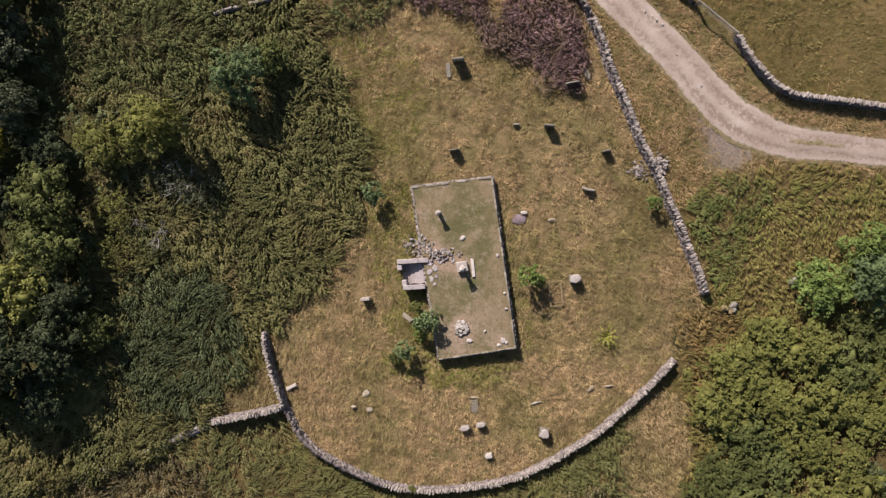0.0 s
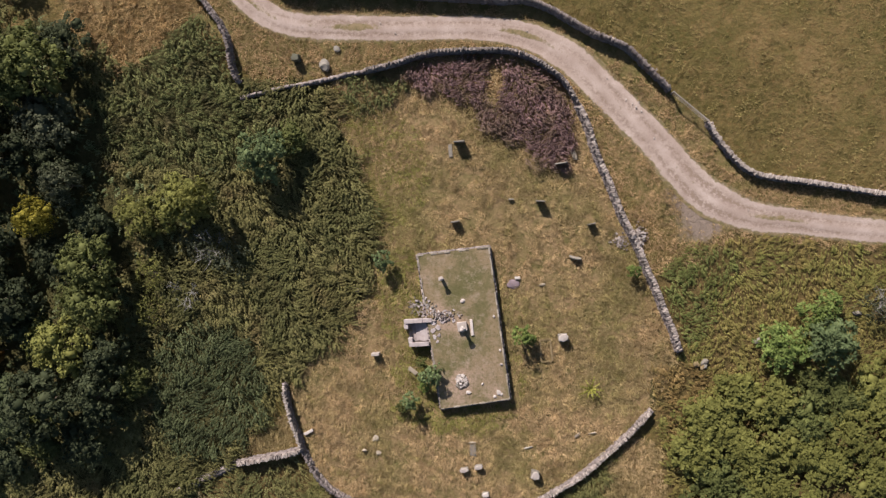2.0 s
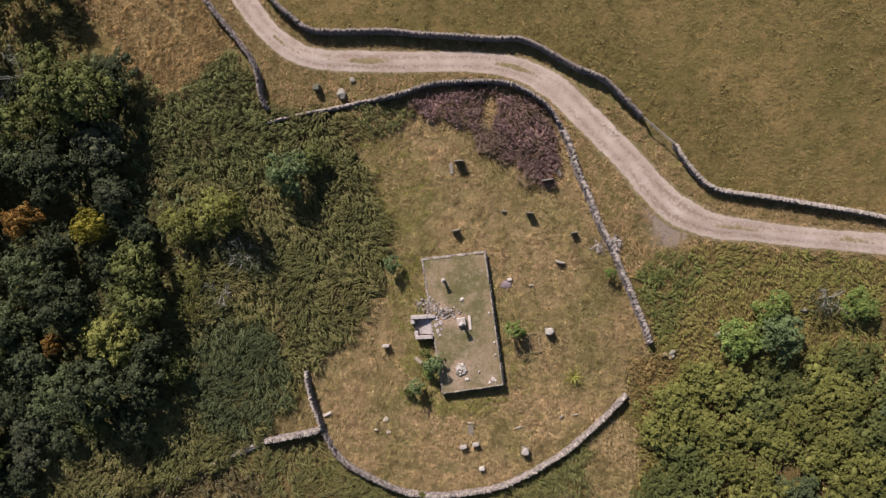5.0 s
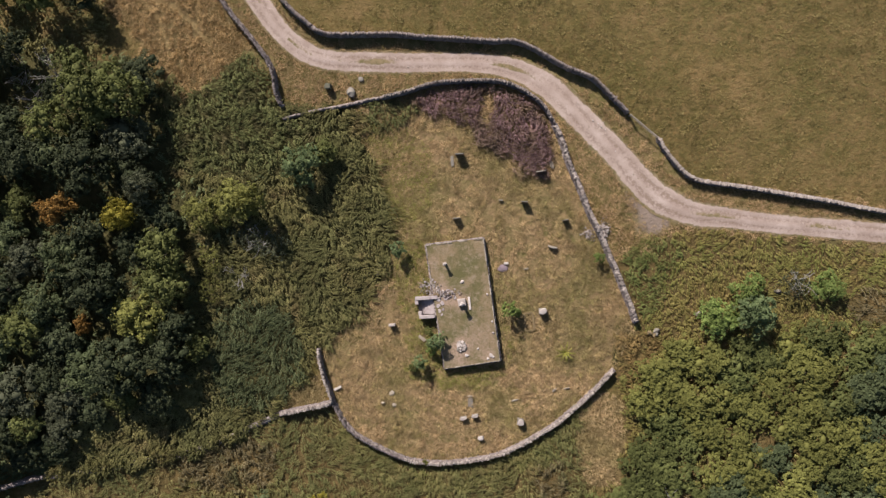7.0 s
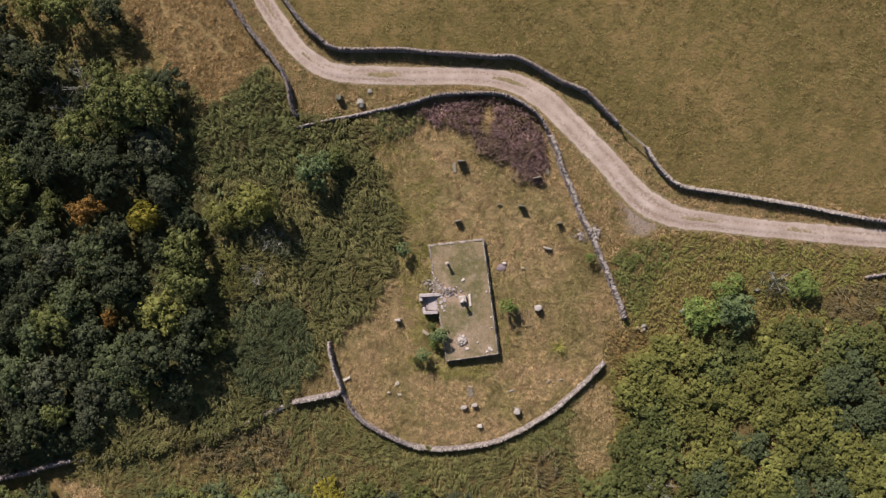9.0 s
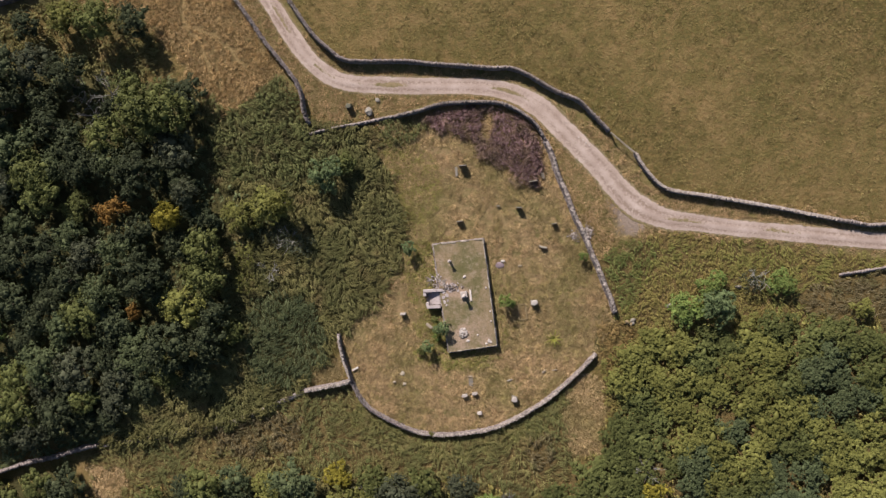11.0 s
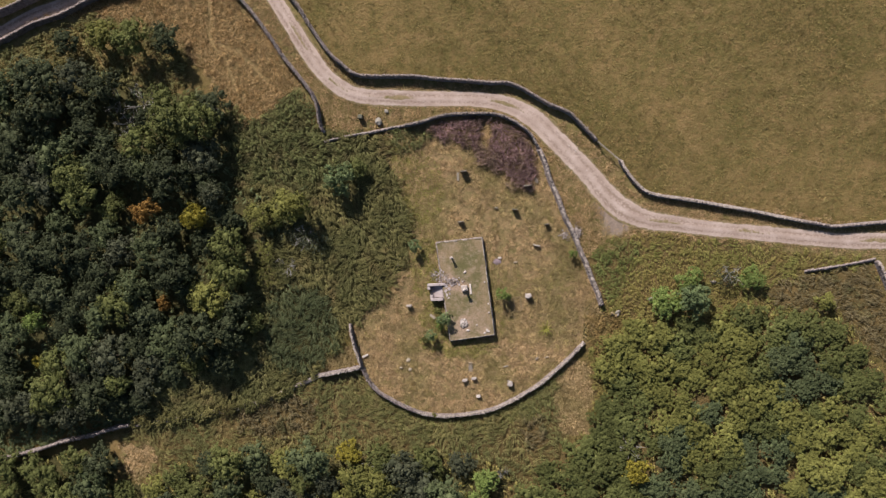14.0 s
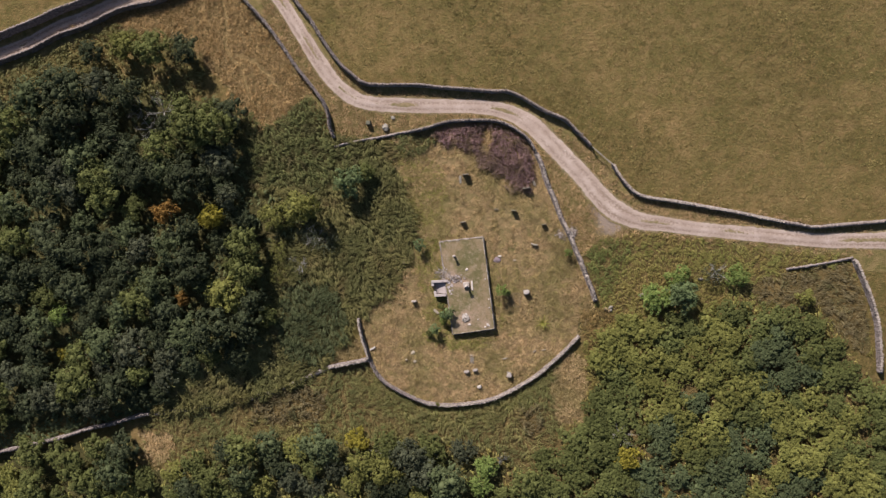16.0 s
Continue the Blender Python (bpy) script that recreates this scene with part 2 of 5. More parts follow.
GRASS_STRAW = leaf_material("straw_grass", (0.259, 0.178, 0.089), (0.357, 0.250, 0.134), (0.465, 0.333, 0.193), None, 0.25, ((0.162, 0.136, 0.055), (0.292, 0.226, 0.106)), 1.3, (0.8, 1.45))
GRASS_TAWNY = leaf_material("tawny_grass", (0.165, 0.110, 0.046), (0.275, 0.182, 0.083), (0.440, 0.308, 0.167), tone=1.2, swing=(0.75, 1.6))
GRASS_FIELD = leaf_material("pasture_grass", (0.097, 0.086, 0.031), (0.165, 0.130, 0.050), (0.261, 0.194, 0.089))
GRASS_VERGE = leaf_material("verge_grass", (0.167, 0.128, 0.053), (0.268, 0.183, 0.092), (0.421, 0.278, 0.168), ((0.128, 0.116, 0.042), (0.230, 0.183, 0.077)), 0.5)
HEATHER = leaf_material("heather", (0.138, 0.089, 0.083), (0.253, 0.153, 0.152), (0.380, 0.235, 0.236), ((0.138, 0.099, 0.063), (0.259, 0.178, 0.112)), 0.5, ((0.099, 0.080, 0.043), (0.198, 0.149, 0.083)), 0.8, (0.74, 1.8))


# ---- building helpers, (0.253, 0.171, 0.110)), 0.5)


# ---- building helpers ----
def height(x, y):
    """The lie of the land."""
    return 0.1 * np.sin(0.11 * x + 1.0) * np.cos(0.13 * y) + 0.05 * np.sin(0.43 * x + 0.31 * y) - 0.03


def on(x, y, dz=0.0):
    return float(height(x, y)) + dz


def mesh_of(name, verts, faces, material=None):
    me = bpy.data.meshes.new(name)
    me.from_pydata([tuple(v) for v in verts], [], [tuple(f) for f in faces])
    if material:
        me.materials.append(material)
    return me


def arrays(name, verts, tris, material):
    """A mesh from arrays: verts (n, 3), tris (m, 3)."""
    me = bpy.data.meshes.new(name)
    me.vertices.add(len(verts))
    me.vertices.foreach_set("co", np.ascontiguousarray(verts, dtype=np.float32).ravel())
    me.loops.add(len(tris) * 3)
    me.loops.foreach_set("vertex_index", np.ascontiguousarray(tris, dtype=np.int32).ravel())
    me.polygons.add(len(tris))
    me.polygons.foreach_set("loop_start", np.arange(0, len(tris) * 3, 3, dtype=np.int32))
    me.update(calc_edges=True)
    me.materials.append(material)
    return me


def part(name, data, material, parent, label=""):
    """Links a bmesh or a mesh as one mesh object under a thing or a part."""
    if isinstance(data, bmesh.types.BMesh):
        me = bpy.data.meshes.new(name)
        data.to_mesh(me)
        data.free()
        data = me
    if material and not data.materials:
        data.materials.append(material)
    ob = new(name, data)
    ob.parent = parent
    return tagged(ob, label)


def empty(name, m=None, **tags):
    ob = new(name)
    ob.empty_display_size = 0.3
    if m is not None:
        ob.matrix_basis = m
    return tagged(ob, **tags)


def smooth_line(points, step=0.1):
    """A curve through the points, as (x, y) every step metres."""
    p = np.array(points, float)
    p = np.vstack([2 * p[0] - p[1], p, 2 * p[-1] - p[-2]])
    out = []
    for i in range(1, len(p) - 2):
        u = np.linspace(0, 1, 24, endpoint=False)[:, None]
        a, b, c, d = p[i - 1], p[i], p[i + 1], p[i + 2]
        out.append(0.5 * (2 * b + (c - a) * u + (2 * a - 5 * b + 4 * c - d) * u ** 2 + (3 * b - a - 3 * c + d) * u ** 3))
    out = np.vstack(out + [p[-2:-1]])
    s = np.r_[0, np.cumsum(np.hypot(*np.diff(out, axis=0).T))]
    want = np.arange(0, s[-1], step)
    return np.c_[np.interp(want, s, out[:, 0]), np.interp(want, s, out[:, 1])]


def ways(line):
    d = np.gradient(line, axis=0)
    d /= np.hypot(d[:, 0], d[:, 1])[:, None]
    return d, np.c_[-d[:, 1], d[:, 0]]


def inside(poly, x, y):
    poly = np.asarray(poly, float)
    hit = np.zeros(np.shape(x), bool)
    for (x0, y0), (x1, y1) in zip(poly, np.roll(poly, -1, axis=0)):
        cross = (y0 > y) != (y1 > y)
        hit ^= cross & (x < (x1 - x0) * (y - y0) / (y1 - y0 + 1e-12) + x0)
    return hit


def away(line, x, y):
    """Distance from each point to a line given as (x, y) samples."""
    best = np.full(np.shape(x), 1e9)
    for px, py in np.asarray(line)[::3]:
        np.minimum(best, (x - px) ** 2 + (y - py) ** 2, out=best)
    return np.sqrt(best)


BOX_TRIS = np.array([(0, 2, 1), (0, 3, 2), (4, 5, 6), (4, 6, 7), (0, 1, 5), (0, 5, 4), (1, 2, 6), (1, 6, 5),
                     (2, 3, 7), (2, 7, 6), (3, 0, 4), (3, 4, 7)])
BOX_CO = np.array([(-1, -1, -1), (1, -1, -1), (1, 1, -1), (-1, 1, -1), (-1, -1, 1), (1, -1, 1), (1, 1, 1), (-1, 1, 1)]) * 0.5


def many_boxes(centres, sizes, axes, rng, jitter=0.12):
    """Rough blocks: centres (n, 3), sizes (n, 3) along, across and up, axes (n, 2) the way along."""
    n = len(centres)
    co = BOX_CO[None] * sizes[:, None, :] * (1 + rng.uniform(-jitter, jitter, (n, 8, 3)))
    ax, ay = axes[:, 0, None], axes[:, 1, None]
    x = co[..., 0] * ax - co[..., 1] * ay + centres[:, 0, None]
    y = co[..., 0] * ay + co[..., 1] * ax + centres[:, 1, None]
    z = co[..., 2] + centres[:, 2, None]
    return np.stack([x, y, z], -1).reshape(-1, 3), (BOX_TRIS[None] + 8 * np.arange(n)[:, None, None]).reshape(-1, 3)


def rough_block(name, size, seed, jitter=0.12, bevel=0.02, material=None):
    """One worn block of stone, its corners off true."""
    rng = random.Random(seed)
    bm = bmesh.new()
    bmesh.ops.create_cube(bm, size=1)
    for v in bm.verts:
        v.co = Vector((c * s * (1 + rng.uniform(-jitter, jitter)) for c, s in zip(v.co, size)))
    if bevel:
        bmesh.ops.bevel(bm, geom=bm.edges[:] + bm.verts[:], offset=bevel, segments=1, affect="EDGES", profile=0.6)
    me = bpy.data.meshes.new(name)
    bm.to_mesh(me)
    bm.free()
    if material:
        me.materials.append(material)
    return me


def shard(name, size, seed, material):
    """A broken angular piece of stone."""
    return rough_block(name, size, seed, 0.32, 0.0, material)


def rock(name, size, seed, material):
    """A boulder or lump of rubble."""
    bm = bmesh.new()
    bmesh.ops.create_icosphere(bm, subdivisions=1 if max(size) < 0.45 else 2, radius=0.5)
    off = Vector((seed * 3.7, seed * 1.3, seed * 0.7))
    for v in bm.verts:
        k = 1 + 0.45 * noise.noise(v.co * 2.6 + off) + 0.15 * noise.noise(v.co * 7 + off)
        v.co = Vector((v.co.x * size[0] * k, v.co.y * size[1] * k, max(v.co.z, -0.3) * size[2] * k))
    me = bpy.data.meshes.new(name)
    bm.to_mesh(me)
    bm.free()
    me.materials.append(material)
    return me


# ---- plan ----
NORTH = [(-19.8, 14.6), (-16.8, 15.3), (-13.9, 15.8), (-12.0, 16.2), (-9.7, 16.6), (-7.4, 17.1), (-5.6, 17.7), (-3.8, 18.0), (-1.5, 18.1),
         (0.7, 18.1), (2.1, 17.9), (3.8, 17.2), (5.5, 16.0), (6.3, 15.0), (7.0, 13.7)]
EAST = [(7.0, 13.7), (7.7, 12.2), (8.4, 10.0), (9.4, 7.8), (10.3, 5.5), (11.1, 3.9), (11.7, 2.7), (12.4, 1.0), (13.1, -0.5), (13.8, -2.3),
        (14.5, -3.9), (15.0, -5.4)]
SOUTH = [(12.9, -10.3), (10.7, -12.7), (7.6, -15.6), (5.0, -17.3), (2.4, -18.7), (-0.2, -19.5), (-3.9, -20.0), (-7.1, -19.8), (-9.8, -18.8),
         (-11.4, -18.0), (-13.0, -17.0), (-14.1, -15.7), (-15.0, -14.0)]
WEST = [(-15.0, -14.0), (-15.4, -12.7), (-15.9, -11.3), (-16.2, -10.1), (-16.5, -8.6)]
SPUR = [(-15.3, -14.05), (-17.3, -14.5), (-20.4, -15.2)]
SPUR_RUIN = [(-20.5, -15.25), (-22.2, -16.1), (-24.2, -17.0)]
OVERGROWN = [(-24.0, -17.0), (-27.0, -18.4), (-31.0, -19.8), (-34.9, -20.6), (-38.9, -21.4), (-42.9, -22.1), (-45.4, -22.5)]
FIELD_A = [(-33.5, 45.0), (-29.0, 39.0), (-25.1, 33.6), (-23.3, 31.4), (-22.2, 29.6), (-20.7, 27.4), (-19.1, 25.4), (-17.6, 24.1), (-16.1, 23.0), (-14.2, 22.7),
           (-11.6, 22.7), (-8.7, 22.7), (-5.7, 22.4), (-2.7, 22.2), (0.9, 21.9), (2.8, 21.9), (4.6, 21.3), (6.5, 20.2), (8.3, 19.2),
           (10.5, 18.3), (12.0, 16.9), (14.0, 14.9)]
FIELD_B = [(17.0, 12.3), (17.9, 10.9), (19.0, 9.6), (20.1, 8.7), (21.5, 8.2), (25.1, 7.7), (28.7, 7.1), (32.3, 6.5), (37.9, 5.4),
           (40.7, 4.9), (42.5, 4.6), (44.9, 4.8), (47.7, 5.1), (51.0, 5.4), (60.0, 6.5)]
ROADSIDE = [(-40.0, 44.0), (-36.0, 38.5), (-31.9, 33.7), (-30.2, 31.9), (-28.3, 29.6), (-26.7, 27.4), (-25.2, 25.2), (-23.7, 23.4), (-22.5, 21.9),
            (-21.4, 20.4), (-20.8, 18.9), (-20.5, 17.1), (-20.0, 15.8)]
LANE_A = [(-76.0, 25.2), (-65.5, 29.5), (-61.5, 31.0), (-57.6, 32.7), (-54.4, 33.8), (-47.0, 37.0)]
LANE_B = [(-76.0, 22.0), (-65.8, 26.0), (-61.8, 27.4), (-57.8, 29.4), (-53.8, 30.7), (-49.9, 32.5), (-47.5, 33.2), (-44.4, 33.8), (-39.0, 35.5)]
SOUTH_WEST = [(-72.0, -29.4), (-67.0, -28.3), (-58.7, -26.2), (-54.6, -24.8), (-50.6, -23.8), (-47.3, -22.7), (-45.6, -22.4)]
PADDOCK_A = [(39.6, -0.9), (41.9, -0.5), (44.5, 0.0), (47.6, 0.7)]
PADDOCK_B = [(47.8, 0.4), (48.7, -1.6), (49.9, -4.5), (50.8, -7.4), (51.2, -10.3), (51.5, -14.0)]
TRACK = [(-36.5, 46.0, 1.1), (-32.0, 40.2, 1.1), (-27.7, 34.4, 1.0), (-24.4, 29.4, 1.0), (-22.2, 26.0, 1.1), (-20.2, 23.3, 1.1), (-18.0, 21.4, 1.08), (-15.6, 20.4, 1.06), (-11.8, 20.1, 1.08),
         (-8.0, 20.0, 1.05), (-4.2, 20.0, 1.0), (-0.5, 19.9, 1.0), (2.8, 19.3, 1.1), (5.4, 18.1, 1.25), (7.3, 16.7, 1.32), (9.8, 14.2, 1.3), (13.2, 10.7, 1.36), (15.3, 8.3, 1.4), (17.4, 6.5, 1.5),
         (20.3, 5.2, 1.25), (23.3, 4.8, 1.08), (26.8, 4.3, 1.0), (32.6, 3.8, 1.0), (38.4, 3.3, 1.0), (43.4, 2.9, 0.98), (47.0, 2.9, 1.1), (51.6, 3.0, 1.2), (60.0, 3.5, 1.2)]
LANE = [(-76.0, 22.9), (-66.6, 26.9), (-62.5, 28.4), (-58.5, 30.4), (-54.5, 31.9), (-50.5, 33.5), (-43.0, 35.6)]
YARD_EDGE = [(-12.5, 15.7), (-11.7, 12.4), (-10.2, 8.6), (-9.0, 4.8), (-8.9, 1.1), (-10.1, -2.0), (-12.3, -5.1), (-15.0, -7.8), (-16.8, -9.4)]
PLATFORM = [(-5.6, 2.0), (0.1, 2.7), (1.8, -9.4), (-3.7, -10.3)]
YARD = YARD_EDGE[::-1] + NORTH[4:] + EAST[1:] + [(13.8, -8.0)] + SOUTH
TAWNY = [(-58.0, 30.0), (-45.0, 34.0), (-36.0, 38.0), (-28.6, 29.6), (-22.8, 21.7), (-25.5, 20.2), (-28.6, 17.2), (-31.7, 16.0), (-34.8, 22.1), (-37.5, 25.6), (-41.0, 29.0), (-50.0, 30.6)]
PURPLE = [(-7.4, 16.6), (-4.2, 17.4), (0.3, 17.8), (3.4, 17.3), (5.5, 15.8), (6.5, 13.6), (6.7, 11.0), (5.9, 8.8), (4.0, 8.7), (2.0, 11.2),
          (0.0, 11.8), (-1.9, 14.3), (-4.2, 15.0)]
WOOD_WEST = [(-76.0, 17.0), (-60.0, 22.0), (-52.0, 23.8), (-46.0, 23.2), (-41.0, 20.6), (-36.5, 21.0), (-33.3, 19.8), (-32.5, 13.7), (-31.7, 9.2), (-22.4, 8.5),
             (-20.5, 5.1), (-27.0, 3.1), (-29.6, 0.8), (-28.6, -8.5), (-29.4, -12.0), (-36.5, -13.4), (-42.9, -17.0), (-51.0, -22.0),
             (-62.5, -24.4), (-76.0, -27.5)]
THICKET = [(17.0, -8.2), (21.1, -6.4), (28.3, -6.6), (34.7, -5.9), (39.6, -5.5), (45.3, -6.8), (47.2, -11.0), (49.4, -13.9), (52.5, -15.3), (58.0, -34.0),
           (3.0, -36.0), (3.9, -28.4), (8.4, -25.8), (12.7, -22.8), (14.9, -19.6), (15.8, -17.0), (15.2, -12.8)]
WOOD_SOUTH = [(-76.0, -30.4), (-58.7, -27.4), (-48.5, -25.2), (-47.6, -30.5), (-41.0, -30.0), (-40.0, -26.5), (-33.3, -25.4), (-22.3, -24.3), (-11.4, -24.3), (-3.7, -24.9), (3.9, -26.2), (5.0, -38.0), (-76.0, -40.0)]
WOOD_EDGE = [(-28.6, -8.5), (-28.8, -15.0), (-36.5, -16.2), (-42.9, -19.4), (-51.0, -22.0), (-42.9, -16.5), (-36.5, -12.9), (-29.4, -11.5)]
STRIP = [(12.9, -11.2), (15.8, -10.4), (16.4, -18.1), (11.8, -22.8), (13.0, -22.4), (14.4, -17.4), (13.7, -13.2)]
SCRUB_WEST = YARD_EDGE + [(-20.4, -15.2), (-30.0, -20.0), (-46.0, -22.5), (-40.0, -17.0), (-31.0, -15.0), (-31.0, -8.0), (-30.5, 0.8), (-28.0, 8.5), (-31.7, 9.2),
                          (-33.3, 19.8), (-28.6, 17.2), (-24.0, 21.0), (-20.5, 16.0), (-12.5, 15.7)]
NETTLES = [(-27.0, -4.4), (-23.6, -3.4), (-20.0, -4.4), (-18.0, -8.0), (-18.3, -11.2), (-20.6, -13.6), (-23.4, -15.2), (-26.0, -14.4), (-27.6, -10.8)]
SCRUB_SOUTH = [(-15.0, -14.5), (-12.8, -17.6), (-9.8, -19.4), (-7.1, -20.4), (-3.9, -20.7), (-0.2, -20.2), (2.6, -19.4), (5.2, -18.0), (7.8, -16.3),
               (10.0, -14.3), (12.6, -19.0), (11.0, -22.5), (6.0, -28.5), (-3.7, -26.5), (-22.3, -26.5), (-47.0, -29.5), (-47.0, -23.2), (-30.0, -20.2), (-20.4, -15.8)]
SCRUB_EAST = [(13.2, 0.0), (13.4, 1.2), (16.5, 3.2), (20.5, 3.7), (30.0, 2.6), (40.0, 1.6), (47.5, 1.0), (49.5, -5.0), (51.0, -12.0), (40.2, -5.9), (29.5, -8.0), (20.7, -7.4),
              (15.0, -11.5), (12.9, -11.5), (13.0, -8.0), (15.0, -5.6), (14.6, -3.9), (13.9, -2.3)]
CLEARINGS = [[(11.6, -12.4), (13.6, -13.2), (14.3, -17.4), (12.9, -22.8), (10.3, -21.3), (9.4, -17.0), (9.6, -14.8)],
             [(-47.4, -25.3), (-42.6, -24.6), (-42.2, -27.7), (-45.4, -30.2)],
             [(-19.2, -12.1), (-16.2, -11.3), (-16.0, -13.8), (-20.4, -14.9)]]
TRACK_LINE, LANE_LINE = smooth_line([p[:2] for p in TRACK]), smooth_line(LANE)
TRAILS = np.vstack([smooth_line([(-36.4, 37.5), (-35.2, 34.1), (-34.8, 31.1), (-34.7, 27.3), (-32.8, 25.1), (-31.7, 21.3)]), smooth_line([(-34.7, 27.3), (-30.6, 25.6), (-27.6, 22.4)])])


def track_half(x):
    """Half the width of the track, wider where it turns east."""
    return np.interp(x, [p[0] for p in TRACK], [p[2] for p in TRACK])


# ---- ground ----
def build_ground():
    fine_x, fine_y = np.arange(-80, 64.1, 0.48), np.arange(-44, 50.1, 0.48)
    far = np.array([3000, 1600, 800, 400, 220, 140, 105])
    xs, ys = np.r_[-far, fine_x, far[::-1]], np.r_[-far, fine_y, far[::-1]]
    gx, gy = np.meshgrid(xs, ys)
    rng = np.random.default_rng(3)
    gz = height(gx, gy) + rng.normal(0, 0.025, gx.shape)
    ny, nx = gx.shape
    idx = np.arange(nx * ny).reshape(ny, nx)
    a, b, c, d = idx[:-1, :-1].ravel(), idx[:-1, 1:].ravel(), idx[1:, 1:].ravel(), idx[1:, :-1].ravel()
    me = arrays("ground", np.c_[gx.ravel(), gy.ravel(), gz.ravel()], np.vstack([np.c_[a, b, c], np.c_[a, c, d]]), GROUND)
    wob = [np.array([noise.noise((x * 0.35, y * 0.35, k)) for x, y in zip(gx.ravel(), gy.ravel())]) * 0.8 for k in (0.0, 9.0)]
    px, py = gx.ravel() + wob[0], gy.ravel() + wob[1]
    layers = {
        "enclosure": inside(YARD, gx.ravel() + 0.3 * wob[0], gy.ravel() + 0.3 * wob[1]),
        "tawny": inside(TAWNY, px, py),
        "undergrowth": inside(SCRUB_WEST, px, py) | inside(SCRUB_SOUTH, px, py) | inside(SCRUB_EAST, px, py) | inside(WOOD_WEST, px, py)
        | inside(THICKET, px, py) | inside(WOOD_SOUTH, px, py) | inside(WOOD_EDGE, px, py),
        "verge": (away(TRACK_LINE, gx.ravel(), gy.ravel()) < 4.2) | (away(LANE_LINE, gx.ravel(), gy.ravel()) < 3.0),
        "litter": inside(SCRUB_SOUTH, px, py) | inside(SCRUB_EAST, px, py) | inside(THICKET, px, py) | inside(STRIP, gx.ravel(), gy.ravel()),
        "bare": np.zeros(len(px), bool),
    }
    for poly in CLEARINGS:
        clear = inside(poly, px, py)
        layers["tawny"] |= clear
        layers["undergrowth"] &= ~clear
        layers["litter"] &= ~clear
    north_of_wall = inside(FIELD_A + FIELD_B + [(60, 60), (-34, 60)], gx.ravel(), gy.ravel())
    layers["verge"] &= ~north_of_wall
    layers["enclosure"] &= ~layers["undergrowth"]
    layers["litter"] &= ~inside(YARD, gx.ravel(), gy.ravel())
    layers["bare"] = 0.9 * np.exp(-((px - 17.2) / 1.9) ** 2 - ((py - 5.0) / 1.3) ** 2) + 0.8 * np.exp(-((px - 15.4) / 1.3) ** 2 - ((py - 6.7) / 1.3) ** 2) + 0.4 * np.exp(-((px - 16.0) / 2.6) ** 2 - ((py - 4.0) / 2.0) ** 2)
    layers["trail"] = 0.7 * np.exp(-(away(TRAILS, gx.ravel() + 0.5 * wob[0], gy.ravel()) / 0.4) ** 2)
    for name, mask in layers.items():
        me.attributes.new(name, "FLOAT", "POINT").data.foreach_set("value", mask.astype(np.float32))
    tagged(new("ground", me), "uneven ground of dry pasture, rough grass and undergrowth", "ground", kind="structure")


def build_track(name, line, half, label, lift):
    """A gravel track: a strip with ragged edges, worn wheel lines and a grassy middle."""
    line = line[::3]
    d, nrm = ways(line)
    across = np.linspace(-1, 1, 11)
    rng = np.random.default_rng(11)
    verts, grassy, ruts = [], [], []
    for i, (p, q) in enumerate(zip(line, nrm)):
        h = half(p[0]) if callable(half) else half
        for k, u in enumerate(across):
            w = h * u * (1 + 0.12 * noise.noise((p[0] * 0.5, p[1] * 0.5, u * 2)) + (0.1 if k in (0, 10) else 0))
            x, y = p + q * w
            dip = -0.03 * math.exp(-((abs(u) - 0.5) / 0.18) ** 2) + 0.02 * (1 - u * u) - (0.06 if k in (0, 10) else 0)
            verts.append((x, y, height(x, y) + lift + dip))
            mid = math.exp(-((u - 0.05) / 0.26) ** 2) * (0.36 + 1.1 * noise.noise((p[0] * 0.2, p[1] * 0.2, 4)))
            mid += 0.75 * math.exp(-((p[0] + 10.4) / 1.7) ** 2 - ((u - 0.05) / 0.35) ** 2) + 0.6 * math.exp(-((p[0] - 32.0) / 1.6) ** 2 - ((u - 0.1) / 0.35) ** 2)
            ruts.append(math.exp(-((abs(u + 0.04) - 0.42) / 0.2) ** 2) * (0.65 + 0.6 * noise.noise((p[0] * 0.15, p[1] * 0.15, 8))))
            grassy.append(max(mid, 1.3 if k in (0, 10) else 0.3 if k in (1, 9) else 0.0))
    faces = []
    for i in range(len(line) - 1):
        for k in range(10):
            a = i * 11 + k
            faces.append((a, a + 11, a + 12, a + 1))
    me = mesh_of(name, verts, faces, ROAD)
    me.attributes.new("grassy", "FLOAT", "POINT").data.foreach_set("value", np.array(grassy, np.float32))
    me.attributes.new("rut", "FLOAT", "POINT").data.foreach_set("value", np.array(ruts, np.float32))
    me.shade_smooth()
    tagged(new(name, me), label, "road", kind="structure")


build_ground()
build_track("road", TRACK_LINE, track_half, "pale pinkish gravel farm track with worn wheel lines", 0.075)
build_track("lane", LANE_LINE, 0.95, "narrow pale gravel lane between stone walls", 0.075)


# ---- dry-stone walls ----
EDGE_STONES = [rough_block("coping_stone", (0.045 + 0.018 * (i % 3), 0.34 + 0.05 * (i % 2), 0.19 + 0.02 * (i % 4)), 50 + i, 0.24, 0.008, COPING) for i in range(7)]
DARK_STONES = [rough_block("coping_stone", (0.05 + 0.015 * (i % 3), 0.34 + 0.05 * (i % 2), 0.19 + 0.02 * (i % 4)), 60 + i, 0.24, 0.008, DARK_COPING) for i in range(7)]


